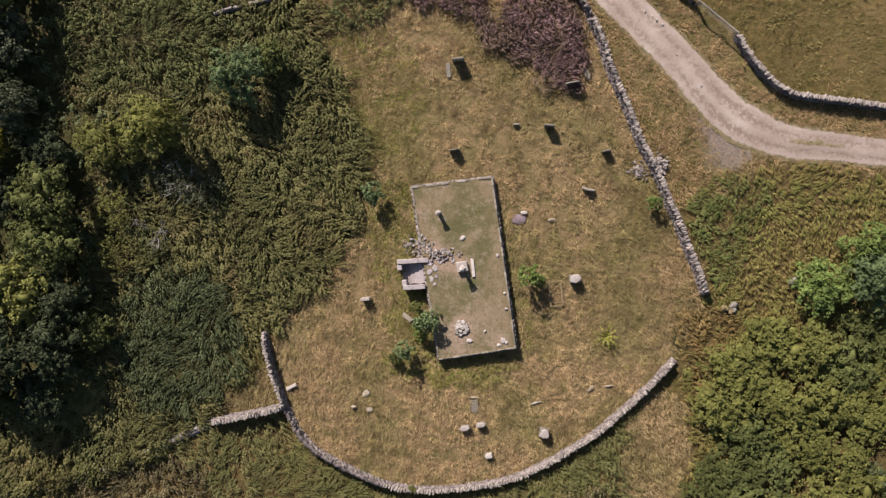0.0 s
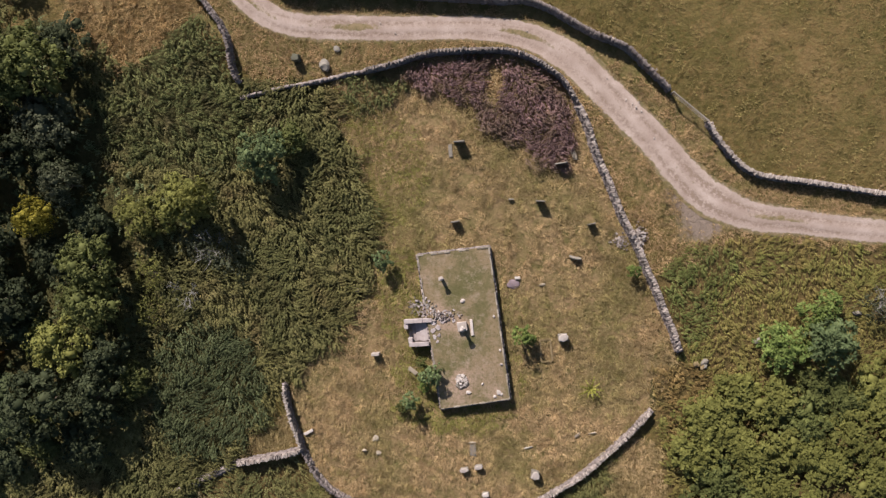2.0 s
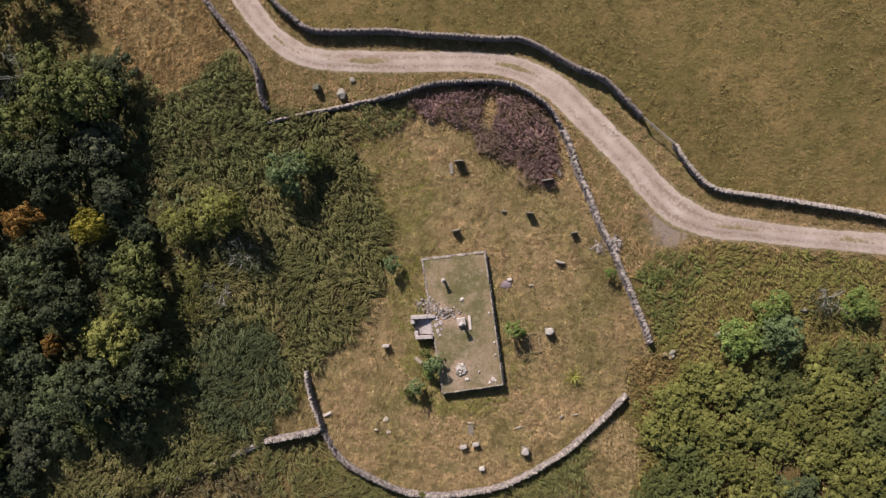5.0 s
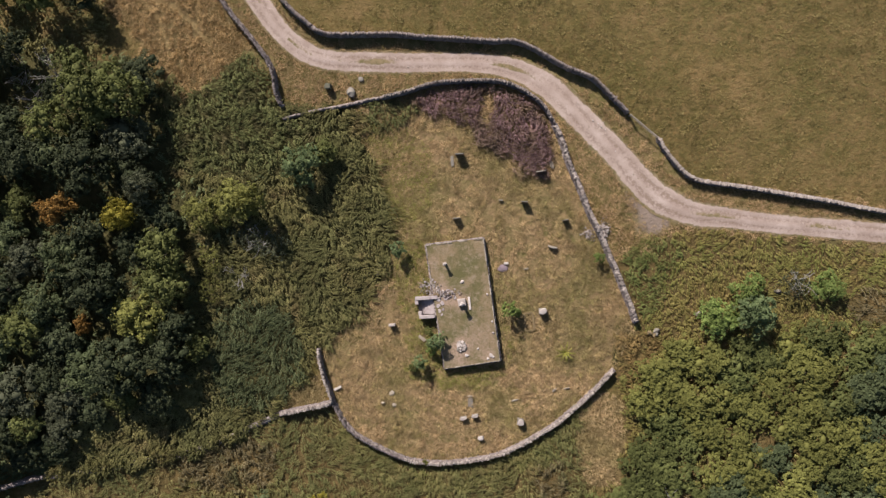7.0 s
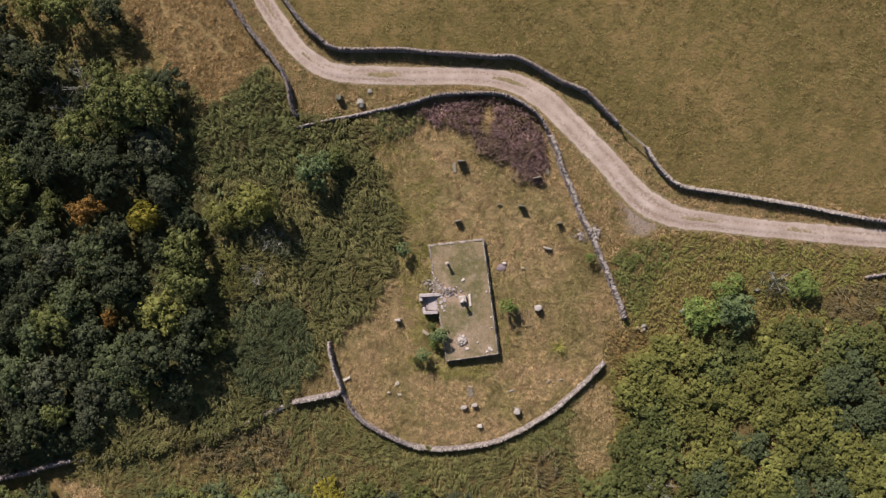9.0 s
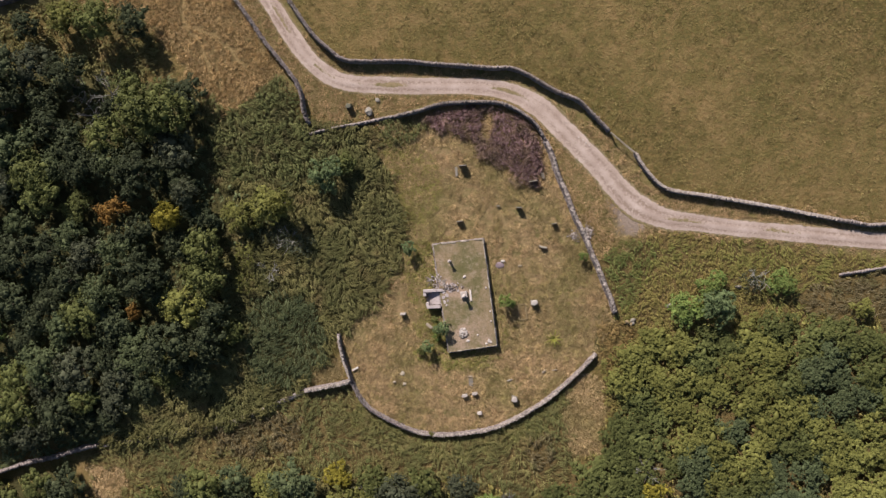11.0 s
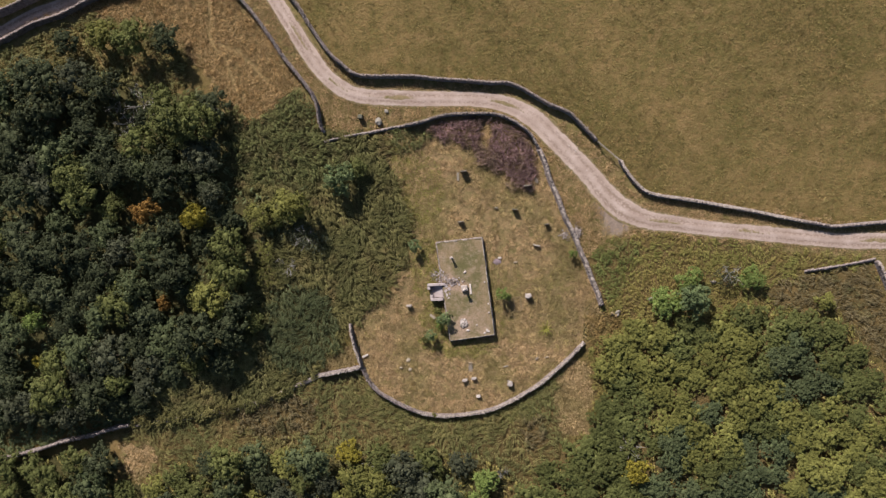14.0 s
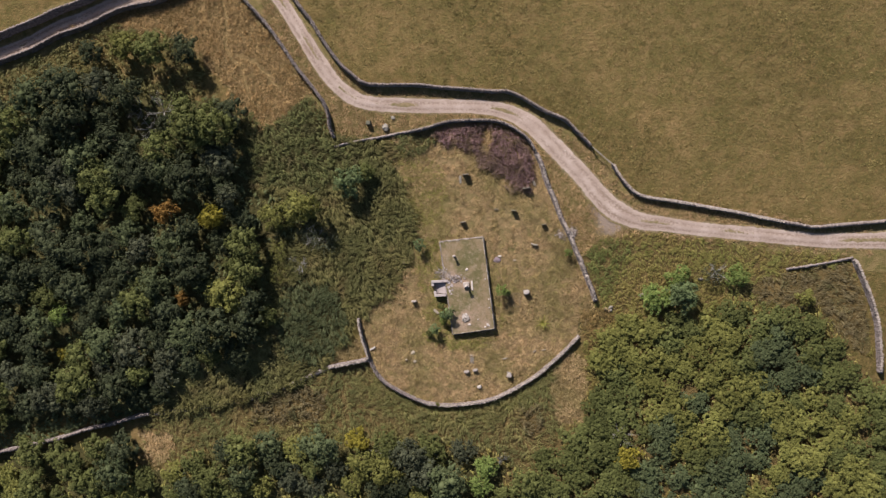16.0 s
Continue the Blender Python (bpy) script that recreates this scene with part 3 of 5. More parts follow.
def dry_stone_wall(name, label, points, tall, base=0.5, top=0.3, coping="edge", seed=0, ragged=0.05, pieces=True, cap=1.0):
    """A wall of two faces of coursed rubble round a heart of small stones, with a row of coping stones along it."""
    rng = np.random.default_rng(seed)
    line = smooth_line(points)
    d, nrm = ways(line)
    length = len(line) * 0.1
    ends = np.minimum(np.arange(len(line)), np.arange(len(line))[::-1]) * 0.1
    crest = tall * (1 + ragged * np.array([noise.noise((s * 0.06, seed * 5.0, 0)) * 2 + noise.noise((s * 0.25, seed, 3)) for s in range(len(line))]))
    crest -= 0.25 * tall * np.exp(-ends / 0.35)
    ground = height(line[:, 0], line[:, 1])
    thing = empty(name, label=label, category="wall", kind="structure")
    centres, sizes, axes = [], [], []
    for side in (-1, 1):
        z = 0.0
        while z < tall * 1.15:
            course = rng.uniform(0.09, 0.16)
            s = rng.uniform(-0.2, 0.0)
            while s < length:
                ln = rng.uniform(0.14, 0.38)
                i = int(min(max((s + ln / 2) * 10, 0), len(line) - 1))
                if z + course * 0.6 < crest[i]:
                    half = 0.5 * (base + (top - base) * z / tall)
                    deep = rng.uniform(0.2, 0.3)
                    off = side * (half - deep / 2 + rng.uniform(-0.03, 0.045))
                    centres.append((*(line[i] + nrm[i] * off), ground[i] - 0.06 + z + course / 2))
                    sizes.append((ln * 0.97, deep, course * 0.95))
                    axes.append(d[i])
                s += ln
            z += course
    v, f = many_boxes(np.array(centres), np.array(sizes), np.array(axes), rng)
    tagged(part("stone_course", arrays(name, v, f, WALL_STONE), None, thing, "coursed grey rubble stone"), kind="stuff")
    cv, cf = [], []
    sub = list(range(0, len(line), 3))
    for j, i in enumerate(sub):
        for side, z in ((-1, -0.1), (1, -0.1), (1, crest[i] - 0.04), (-1, crest[i] - 0.04)):
            w = 0.5 * (base if z < 0 else top) - 0.08
            cv.append((*(line[i] + nrm[i] * side * w), ground[i] + z))
        if j:
            a = 4 * (j - 1)
            for k in range(4):
                cf.append((a + k, a + (k + 1) % 4, a + 4 + (k + 1) % 4, a + 4 + k))
    cf += [(3, 2, 1, 0), tuple(len(cv) - 4 + k for k in range(4))]
    part("rubble_core", mesh_of("rubble_core", cv, cf, HEART), None, thing, "dark rubble heart of the wall")
    if not coping:
        return
    stones = {"edge": EDGE_STONES, "dark": DARK_STONES}[coping]
    s, count, rest = 0.1, 0, ([], [], [])
    while s < length - 0.1:
        kind = int(rng.integers(len(stones)))
        gap = (0.07 + 0.02 * (kind % 3)) * rng.uniform(0.85, 1.3) * 0.82
        i = int(s * 10)
        if rng.random() > 0.06:
            turn = math.degrees(math.atan2(d[i][1], d[i][0]))
            lean = rng.normal(0, 13)
            up = 0.06 + rng.normal(0, 0.018)
            at = line[i] + nrm[i] * rng.normal(0, 0.045)
            if pieces and count < 290:
                ob = new("coping_stone", stones[kind])
                ob.parent = thing
                ob.matrix_basis = pose(*at, ground[i] + crest[i] + up, rng.normal(0, 8), lean, turn + rng.normal(0, 12)) @ Matrix.Diagonal((*(rng.uniform((0.8, 0.76, 0.85), (1.4, 1.08, 1.12)) * (1, cap, 1)), 1))
                count += 1
            else:
                rest[0].append((*at, ground[i] + crest[i] + up))
                rest[1].append((0.075, 0.36 * cap, 0.22))
                rest[2].append(d[i])
        s += gap
    if rest[0]:
        v, f = many_boxes(np.array(rest[0]), np.array(rest[1]), np.array(rest[2]), rng, 0.2)
        tagged(part("coping_row", arrays("coping_row", v, f, WALL_STONE), None, thing, "row of coping stones"), kind="stuff")


dry_stone_wall("wall_north_west", "thin low dry-stone wall above the bracken", NORTH[:5], 0.45, base=0.34, top=0.2, coping="", seed=16, ragged=0.3)
dry_stone_wall("wall_north", "low dry-stone wall with upright coping behind heather", NORTH[4:], 0.9, seed=1, base=0.38, top=0.22, cap=0.62, coping="dark")
dry_stone_wall("wall_east", "grey dry-stone wall with upright coping, part slumped", EAST, 0.95, base=0.66, top=0.32, seed=2, ragged=0.08, cap=0.84)
dry_stone_wall("wall_south", "curving pale dry-stone wall round the graves", SOUTH, 0.52, base=0.52, top=0.28, seed=3, ragged=0.05, cap=0.68)
dry_stone_wall("wall_west", "short dry-stone wall ending in bracken", WEST, 0.95, base=0.36, top=0.2, seed=4, cap=0.58)
dry_stone_wall("wall_spur", "dry-stone wall running out into the scrub", SPUR, 0.8, base=0.52, top=0.32, seed=5, cap=0.85)
dry_stone_wall("wall_spur_ruin", "fallen low end of a dry-stone wall", SPUR_RUIN, 0.3, base=0.6, top=0.34, coping="", seed=6, ragged=0.3)
dry_stone_wall("wall_overgrown", "sunken dry-stone wall buried in bracken", OVERGROWN, 0.36, base=0.6, top=0.36, coping="", seed=17, ragged=0.25)
dry_stone_wall("wall_field_west", "long dry-stone field wall beside the gravel track", FIELD_A, 0.78, seed=7, base=0.44, top=0.26, cap=0.74, coping="dark")
dry_stone_wall("wall_field_east", "dry-stone field wall with pale coping beside the track", FIELD_B, 0.58, seed=8, base=0.46, top=0.3, cap=0.8)
dry_stone_wall("wall_roadside", "dry-stone wall between track and tawny grass", ROADSIDE, 0.9, seed=9, ragged=0.12, base=0.4, top=0.22, cap=0.62, coping="dark")
dry_stone_wall("wall_lane_north", "dry-stone wall above the lane", LANE_A, 1.45, seed=10, base=0.5, top=0.28, cap=0.66, pieces=False)
dry_stone_wall("wall_lane_south", "dry-stone wall below the lane", LANE_B, 0.9, seed=12, base=0.45, top=0.26, cap=0.66, pieces=False)
dry_stone_wall("wall_south_west", "half-overgrown dry-stone wall at the wood's edge", SOUTH_WEST, 0.9, seed=13, ragged=0.15, pieces=False)
dry_stone_wall("wall_paddock_north", "sunken dry-stone wall in rough grass", PADDOCK_A, 0.4, seed=14, base=0.28, top=0.16, ragged=0.35, coping="")
dry_stone_wall("wall_paddock_east", "pale dry-stone wall at the paddock's corner", PADDOCK_B, 0.9, seed=15, base=0.46, top=0.3, cap=0.8)


# ---- raised platform ----
TOP = 0.8
BARE_SPOTS = [(-2.1, -8.0, 0.7, 1.2), (-4.3, -2.6, 0.9, 0.9), (-2.6, -9.2, 1.6, 0.6), (-3.4, -3.2, 1.2, 0.7), (-1.9, -3.6, 1.0, 0.7), (0.6, -9.0, 0.9, 0.6), (-0.5, -7.0, 1.6, 0.4), (-4.8, 0.5, 0.9, 0.4)]


def build_platform():
    thing = empty("raised_platform", label="grassed stone platform with worn kerb edges among the graves", category="platform", kind="structure")
    rng = np.random.default_rng(21)
    p = np.array(PLATFORM)
    bm = bmesh.new()
    n = 24
    grid = {}
    for i in range(n + 1):
        for j in range(n + 1):
            u, v = i / n, j / n
            q = (p[0] * (1 - u) + p[1] * u) * (1 - v) + (p[3] * (1 - u) + p[2] * u) * v
            z = TOP - 0.03 + 0.035 * noise.noise((q[0] * 0.7, q[1] * 0.7, 2)) + 0.02 * noise.noise((q[0] * 3, q[1] * 3, 5))
            grid[i, j] = bm.verts.new((*q, z))
    for i in range(n):
        for j in range(n):
            bm.faces.new((grid[i, j], grid[i, j + 1], grid[i + 1, j + 1], grid[i + 1, j]))
    ring = [grid[i, 0] for i in range(n + 1)] + [grid[n, j] for j in range(1, n + 1)] + [grid[i, n] for i in range(n - 1, -1, -1)] + [grid[0, j] for j in range(n - 1, 0, -1)]
    low = [bm.verts.new((v.co.x, v.co.y, -0.2)) for v in ring]
    for k in range(len(ring)):
        m = (k + 1) % len(ring)
        bm.faces.new((ring[k], ring[m], low[m], low[k]))
    turf = part("turf_top", bm, TURF, thing, "short turf with worn bare patches")
    bare = [sum(k * math.exp(-((v.co.x - x) ** 2 + (v.co.y - y) ** 2) / r ** 2) for x, y, r, k in BARE_SPOTS) for v in turf.data.vertices]
    turf.data.attributes.new("bare", "FLOAT", "POINT").data.foreach_set("value", np.array(bare, np.float32))
    centres, sizes, axes = [], [], []
    for k in range(4):
        a, b = p[k], p[(k + 1) % 4]
        d = (b - a) / np.hypot(*(b - a))
        out = np.array([d[1], -d[0]])
        if np.dot(out, (a + b) / 2 - p.mean(0)) < 0:
            out = -out
        ln = np.hypot(*(b - a))
        for z0 in (-0.05, 0.12, 0.29, 0.46):
            s = 0.0
            while s < ln:
                w = min(rng.uniform(0.25, 0.55), ln - s + 0.05)
                c = a + d * (s + w / 2) + out * (0.02 + rng.uniform(-0.02, 0.02))
                centres.append((*c, z0 + 0.085))
                sizes.append((w * 0.97, 0.2, 0.16))
                axes.append(d)
                s += w
        s, gap = 0.0, k == 3
        while s < ln:
            w = min(rng.uniform(0.25, 0.7), ln - s + 0.02)
            c = a + d * (s + w / 2)
            s += w
            if gap and -5.3 < c[1] < -1.9 or rng.random() < 0.16:
                continue
            kerb = new("kerb_stone", KERBS[int(rng.integers(len(KERBS)))])
            kerb.parent = thing
            kerb.matrix_basis = pose(*(c - out * 0.03), TOP - 0.08 + rng.uniform(-0.015, 0.02), 0, 0, math.degrees(math.atan2(d[1], d[0])) + rng.normal(0, 1)) @ Matrix.Diagonal((w * 0.97, 1, 1, 1))
    v, f = many_boxes(np.array(centres), np.array(sizes), np.array(axes), rng, 0.1)
    tagged(part("retaining_stone", arrays("retaining_stone", v, f, WALL_STONE), None, thing, "rough retaining stonework"), kind="stuff")


def turf_material():
    n = Nodes("worn_turf")
    c = n.mix(n.grey(n.noise(0.5, 5), 0.4, 0.6), (0.115, 0.102, 0.046), (0.225, 0.162, 0.1))
    c = n.mix(n.grey(n.noise(1.6, 7, 0.8), 0.5, 0.66, 0, 0.8), c, (0.31, 0.235, 0.18))
    add = n.t.nodes.new("ShaderNodeMath")
    n.link(n.attribute("bare"), add.inputs[0])
    n.link(n.grey(n.noise(3.0, 7, 0.8), 0.25, 0.75, -0.55, 0.55), add.inputs[1])
    c = n.mix(n.grey(add.outputs[0], 0.2, 0.8, 0, 0.95), c, (0.33, 0.23, 0.175))
    c = n.mix(n.grey(n.noise(5.0, 7, 0.8), 0.48, 0.64, 0, 0.7), c, (0.09, 0.082, 0.034))
    n.bump(n.noise(12.0, 6, 0.7), 0.7, 0.05)
    return n.done(c, 0.95, 0.1)


TURF = turf_material()
MOSSY = stone_material("mossy_stone", (0.08, 0.075, 0.055), (0.135, 0.125, 0.095), (0.2, 0.185, 0.15), (0.14, 0.14, 0.07), pieces=False)
KERB_STONE = stone_material("kerb_stone", (0.13, 0.11, 0.085), (0.24, 0.2, 0.165), (0.4, 0.34, 0.3), (0.18, 0.16, 0.08), pieces=False)
STEP_STONE = stone_material("step_stone", (0.2, 0.162, 0.163), (0.36, 0.295, 0.295), (0.48, 0.415, 0.405), (0.3, 0.27, 0.24), pieces=False)
KERB_EARTH = stone_material("earthy_stone", (0.16, 0.115, 0.06), (0.22, 0.16, 0.09), (0.28, 0.2, 0.12), (0.2, 0.17, 0.08), pieces=False)
KERBS = [rough_block("kerb_stone", (1.0, 0.075 + 0.022 * i, 0.2), 120 + i, 0.16, 0.015, KERB_STONE) for i in range(4)]
build_platform()


def build_steps():
    """Stone steps between two parapets, up the platform's west side."""
    thing = empty("stone_steps", pose(-5.2, -4.15, 0, 0, 0, 4), label="worn stone steps between low parapets up the platform", category="steps")
    for i in range(6):
        x = -0.95 + 0.3 * i
        part("tread", rough_block("tread", (0.36, 1.45, 0.2 + 0.09 * i), 140 + i, 0.08, 0.02), STEP_STONE, thing).matrix_basis = pose(x, 0, (0.2 + 0.09 * i) / 2 - 0.03, 0, 0, (i * 37 % 5) - 2)
    for y, x0, x1 in ((0.95, -1.4, 0.85), (-0.92, -1.1, 0.5)):
        wall = part("parapet", rough_block("parapet", (x1 - x0, 0.26, 0.86), 150 + int(y), 0.04, 0.02), WALL_STONE, thing, "coursed stone parapet")
        wall.matrix_basis = pose((x0 + x1) / 2, y, 0.38)
        x, k = x0, 0
        while x < x1 - 0.1:
            w = min(0.75, x1 - x)
            cap = part("coping_slab", rough_block("coping_slab", (w * 0.98, 0.33, 0.12), 160 + k, 0.08, 0.02), STEP_STONE, wall)
            cap.matrix_basis = pose(x + w / 2 - (x0 + x1) / 2, 0, 0.48, 0, 0, (k * 13 % 5) - 2)
            x += w
            k += 1
    for y in (0.55, -0.6):
        pier = part("end_pier", rough_block("end_pier", (0.34, 0.42, 0.95), 170, 0.08, 0.03), STEP_STONE, thing)
        pier.matrix_basis = pose(-1.25 if y > 0 else -0.98, y, 0.4)


build_steps()


def loose_stone(name, x, y, size, seed, material, label, category="stone", dz=0.0, turn=None, group=""):
    ob = new(name, (shard if name == "rubble_stone" else rock)(name, size, seed, material))
    ob.matrix_basis = pose(x, y, on(x, y) + dz, 0, 0, seed * 47 % 360 if turn is None else turn)
    return tagged(ob, label, category, group)


# stones that stand and lie on the platform
def build_pillar(x, y, base, shaft, label, turn, cap):
    thing = empty("stone_pillar", pose(x, y, TOP - 0.03, 0, 0, turn), label=label, category="pillar")
    z = 0.0
    if base:
        part("base_slab", rough_block("base_slab", base, 201, 0.08, 0.03), PALE_STONE, thing, "broken pale base slab").matrix_basis = pose(0, 0, base[2] / 2)
        z = base[2]
    bm = bmesh.new()
    ring = bmesh.ops.create_cone(bm, cap_ends=True, segments=8, radius1=shaft[0], radius2=shaft[0] * 0.8, depth=shaft[1])
    for v in bm.verts:
        v.co += Vector((noise.noise(v.co * 3), noise.noise(v.co * 3 + Vector((5, 0, 0))), 0)) * 0.03
    part("shaft", bm, GRAVE_STONE, thing, "weathered stone shaft").matrix_basis = pose(0.04, -0.08 if base else 0, z + shaft[1] / 2)
    if cap:
        part("cap", rock("cap", (cap, cap, cap * 0.8), 7, PALE_STONE), None, thing, "rounded stone cap").matrix_basis = pose(0.04, -0.08 if base else 0, z + shaft[1] + 0.08)


build_pillar(-3.7, 0.2, None, (0.16, 0.7), "slender broken stone shaft standing on the platform", 10, 0.42)
build_pillar(-2.0, -3.6, (0.78, 0.7, 0.35), (0.17, 0.62), "stone shaft on a broken pale base on the platform", 8, 0.46)
slab = new("fallen_slab", rough_block("fallen_slab", (0.22, 1.3, 0.12), 203, 0.08, 0.02, PALE_STONE))
slab.matrix_basis = pose(-1.25, -3.7, TOP + 0.01, 0, 0, 6)
tagged(slab, "narrow pale slab lying in the platform turf", "slab")
rng = random.Random(5)
for k in range(50):
    a, r = rng.uniform(0, 6.28), 0.5 * math.sqrt(rng.random())
    x, y = -2.1 + r * math.cos(a), -8.0 + r * math.sin(a)
    ob = new("rubble_stone", shard("rubble_stone", (rng.uniform(0.12, 0.24), rng.uniform(0.1, 0.2), rng.uniform(0.08, 0.14)), 30 + k, PALE_STONE if k % 4 else GRAVE_STONE))
    ob.matrix_basis = pose(x, y, TOP + 0.03 + (0.12 if r < 0.25 else 0.02), 0, 0, rng.uniform(0, 360))
    tagged(ob, "pale broken stone in a round heap on the platform", "stone", "rubble heap on the platform")
for k, (x, y, s) in enumerate([(-1.5, -8.9, 0.42), (-2.0, -1.6, 0.45), (0.9, -8.9, 0.5), (0.6, -9.2, 0.35), (1.1, -9.0, 0.3), (0.5, -2.8, 0.3), (1.0, -5.5, 0.28), (1.1, -6.6, 0.3), (-0.4, -8.2, 0.25)]):
    ob = new("flat_stone", rock("flat_stone", (s, s * 0.75, 0.14), 60 + k, PALE_STONE))
    ob.matrix_basis = pose(x, y, TOP + 0.0, 0, 0, k * 53)
    tagged(ob, "pale flat stone half sunk in the platform turf", "stone", "loose stones on the platform")
for k in range(150):
    x, y = rng.gauss(-5.0, 0.4), rng.gauss(-2.2, 0.5)
    if k > 105:
        x, y = rng.uniform(-4.6, -2.2), -2.75 + rng.gauss(0, 0.2)
    base = TOP if x > -5.0 + (2.0 - y) * 0.154 - 0.5 else 0.0
    ob = new("rubble_stone", shard("rubble_stone", (rng.uniform(0.07, 0.24), rng.uniform(0.06, 0.14), rng.uniform(0.05, 0.14)), 90 + k, (STEP_STONE, KERB_EARTH, GRAVE_STONE, STEP_STONE, PALE_STONE)[k % 5]))
    ob.matrix_basis = pose(x, y, (base if base else on(x, y, 0.25 * max(0, 1 - abs(x + 5.3)) + 0.05)), 0, 0, rng.uniform(0, 360))
    tagged(ob, "grey tumbled stone beside the platform steps", "stone", "rubble beside the steps")
def flag(name, wide, long, thick, seed, material, sides=9):
    """An irregular flat stone: a worn many-sided slab, its top a little smaller than its foot."""
    r = random.Random(seed)
    bm = bmesh.new()
    rim = [(2 * math.pi * (k + r.uniform(-0.25, 0.25)) / sides, r.uniform(0.8, 1.08)) for k in range(sides)]
    rings = [[bm.verts.new((wide / 2 * g * d * math.cos(a) / max(abs(math.cos(a)), abs(math.sin(a))) ** 0.5, long / 2 * g * d * math.sin(a) / max(abs(math.cos(a)), abs(math.sin(a))) ** 0.5, z + r.uniform(-0.06, 0.06) * thick))
              for a, d in rim] for g, z in ((1.0, 0.0), (1.02, thick * 0.7), (0.9, thick))]
    for lo, hi in zip(rings, rings[1:]):
        for k in range(sides):
            bm.faces.new((lo[k], lo[(k + 1) % sides], hi[(k + 1) % sides], hi[k]))
    bm.faces.new(rings[0][::-1])
    mid = bm.verts.new((0, 0, thick * r.uniform(0.95, 1.15)))
    for k in range(sides):
        bm.faces.new((rings[-1][k], rings[-1][(k + 1) % sides], mid))
    me = bpy.data.meshes.new(name)
    bm.to_mesh(me)
    bm.free()
    me.materials.append(material)
    return me


for k, (x, y, w, l) in enumerate([(-4.3, -3.4, 0.5, 0.4), (-3.95, -3.75, 0.4, 0.5), (-4.35, -4.0, 0.45, 0.5), (-4.2, -4.5, 0.5, 0.35), (-3.85, -4.35, 0.3, 0.35), (-3.6, -3.3, 0.4, 0.3), (-3.1, -3.1, 0.3, 0.25), (-2.7, -3.2, 0.35, 0.3), (-4.0, -4.9, 0.3, 0.25)]):
    ob = new("paving_slab", flag("paving_slab", w, l, 0.07, 210 + k, STEP_STONE, 5))
    ob.matrix_basis = pose(x, y, TOP - 0.06, 0, 0, 4 + k * 31)
    tagged(ob, "pale worn paving slab at the head of the steps", "paving slab", "paving slabs")


# ---- graves ----
def headstone(x, y, wide, tall, thick, turn, shape, lean=0.0, label="weathered grey headstone standing in dry grass", material=None):
    """An upright slab: straight, arched or shouldered head, worn edges."""
    out = [(-wide / 2, -0.15), (wide / 2, -0.15)]
    if shape == "arch":
        out += [(wide / 2 * math.cos(a), tall - wide * 0.35 + wide * 0.35 * math.sin(a)) for a in np.linspace(0, math.pi, 11)]
    elif shape == "shoulder":
        out += [(wide / 2, tall * 0.82), (wide * 0.33, tall * 0.84)] + [(wide * 0.3 * math.cos(a), tall * 0.84 + tall * 0.16 * math.sin(a)) for a in np.linspace(0, math.pi, 7)] + [(-wide * 0.33, tall * 0.84), (-wide / 2, tall * 0.82)]
    else:
        out += [(wide / 2, tall * 0.97), (wide * 0.46, tall), (-wide * 0.46, tall * 0.99), (-wide / 2, tall * 0.95)]
    bm = bmesh.new()
    front = [bm.verts.new((a, -thick / 2, b)) for a, b in out]
    face = bm.faces.new(front)
    ext = bmesh.ops.extrude_face_region(bm, geom=[face])
    for v in ext["geom"]:
        if isinstance(v, bmesh.types.BMVert):
            v.co.y += thick
    bmesh.ops.recalc_face_normals(bm, faces=bm.faces[:])
    bmesh.ops.bevel(bm, geom=[e for e in bm.edges if e.calc_face_angle(0) > 0.6], offset=0.012, segments=1, affect="EDGES")
    me = bpy.data.meshes.new("headstone")
    bm.to_mesh(me)
    bm.free()
    me.materials.append(material or GRAVE_STONE)
    ob = new("headstone", me)
    ob.matrix_basis = pose(x, y, on(x, y), lean, 0, turn)
    return tagged(ob, label, "headstone", "headstones in the enclosure")


headstone(-2.3, 11.0, 0.85, 1.1, 0.09, 4, "flat", 2, "tall square grey headstone above a sunken grave kerb")
headstone(5.7, 9.3, 1.0, 0.95, 0.09, 8, "arch", 3, "round-topped grey headstone against the heather")
headstone(4.1, 6.3, 0.72, 0.95, 0.09, -3, "flat", 0)
headstone(-2.6, 4.7, 0.75, 0.85, 0.09, 8, "shoulder", 3, "small shouldered grey headstone in dry grass")
headstone(8.1, 4.5, 0.62, 0.78, 0.09, 12, "flat", -2, "short grey headstone, slightly turned, in dry grass")
headstone(6.9, 1.9, 0.95, 0.6, 0.09, -14, "arch", 14, "grey headstone leaning far over in dry grass")
headstone(1.8, 6.45, 0.42, 0.3, 0.1, 0, "flat", 0, "very small grey marker stone in grass")
headstone(-9.0, -6.0, 0.65, 0.75, 0.2, 6, "flat", 0, "thick pale headstone near the bracken", PALE_STONE)


def block_tomb(x, y, size, seed, turn, label, side=None, top=None):
    thing = empty("pedestal_tomb", pose(x, y, on(x, y), 0, 0, turn), label=label, category="tomb", group="block tombs in the enclosure")
    part("block", rough_block("block", (size[0] * 0.9, size[1] * 0.9, size[2]), seed, 0.16, 0.03), side or GRAVE_STONE, thing).matrix_basis = pose(0, 0, size[2] / 2 - 0.1)
    part("top_slab", flag("top_slab", size[0], size[1], 0.15, seed + 1, top or PALE_STONE, 8), None, thing, "weathered top slab").matrix_basis = pose(0, 0, size[2] - 0.12, 2, 1, 2)


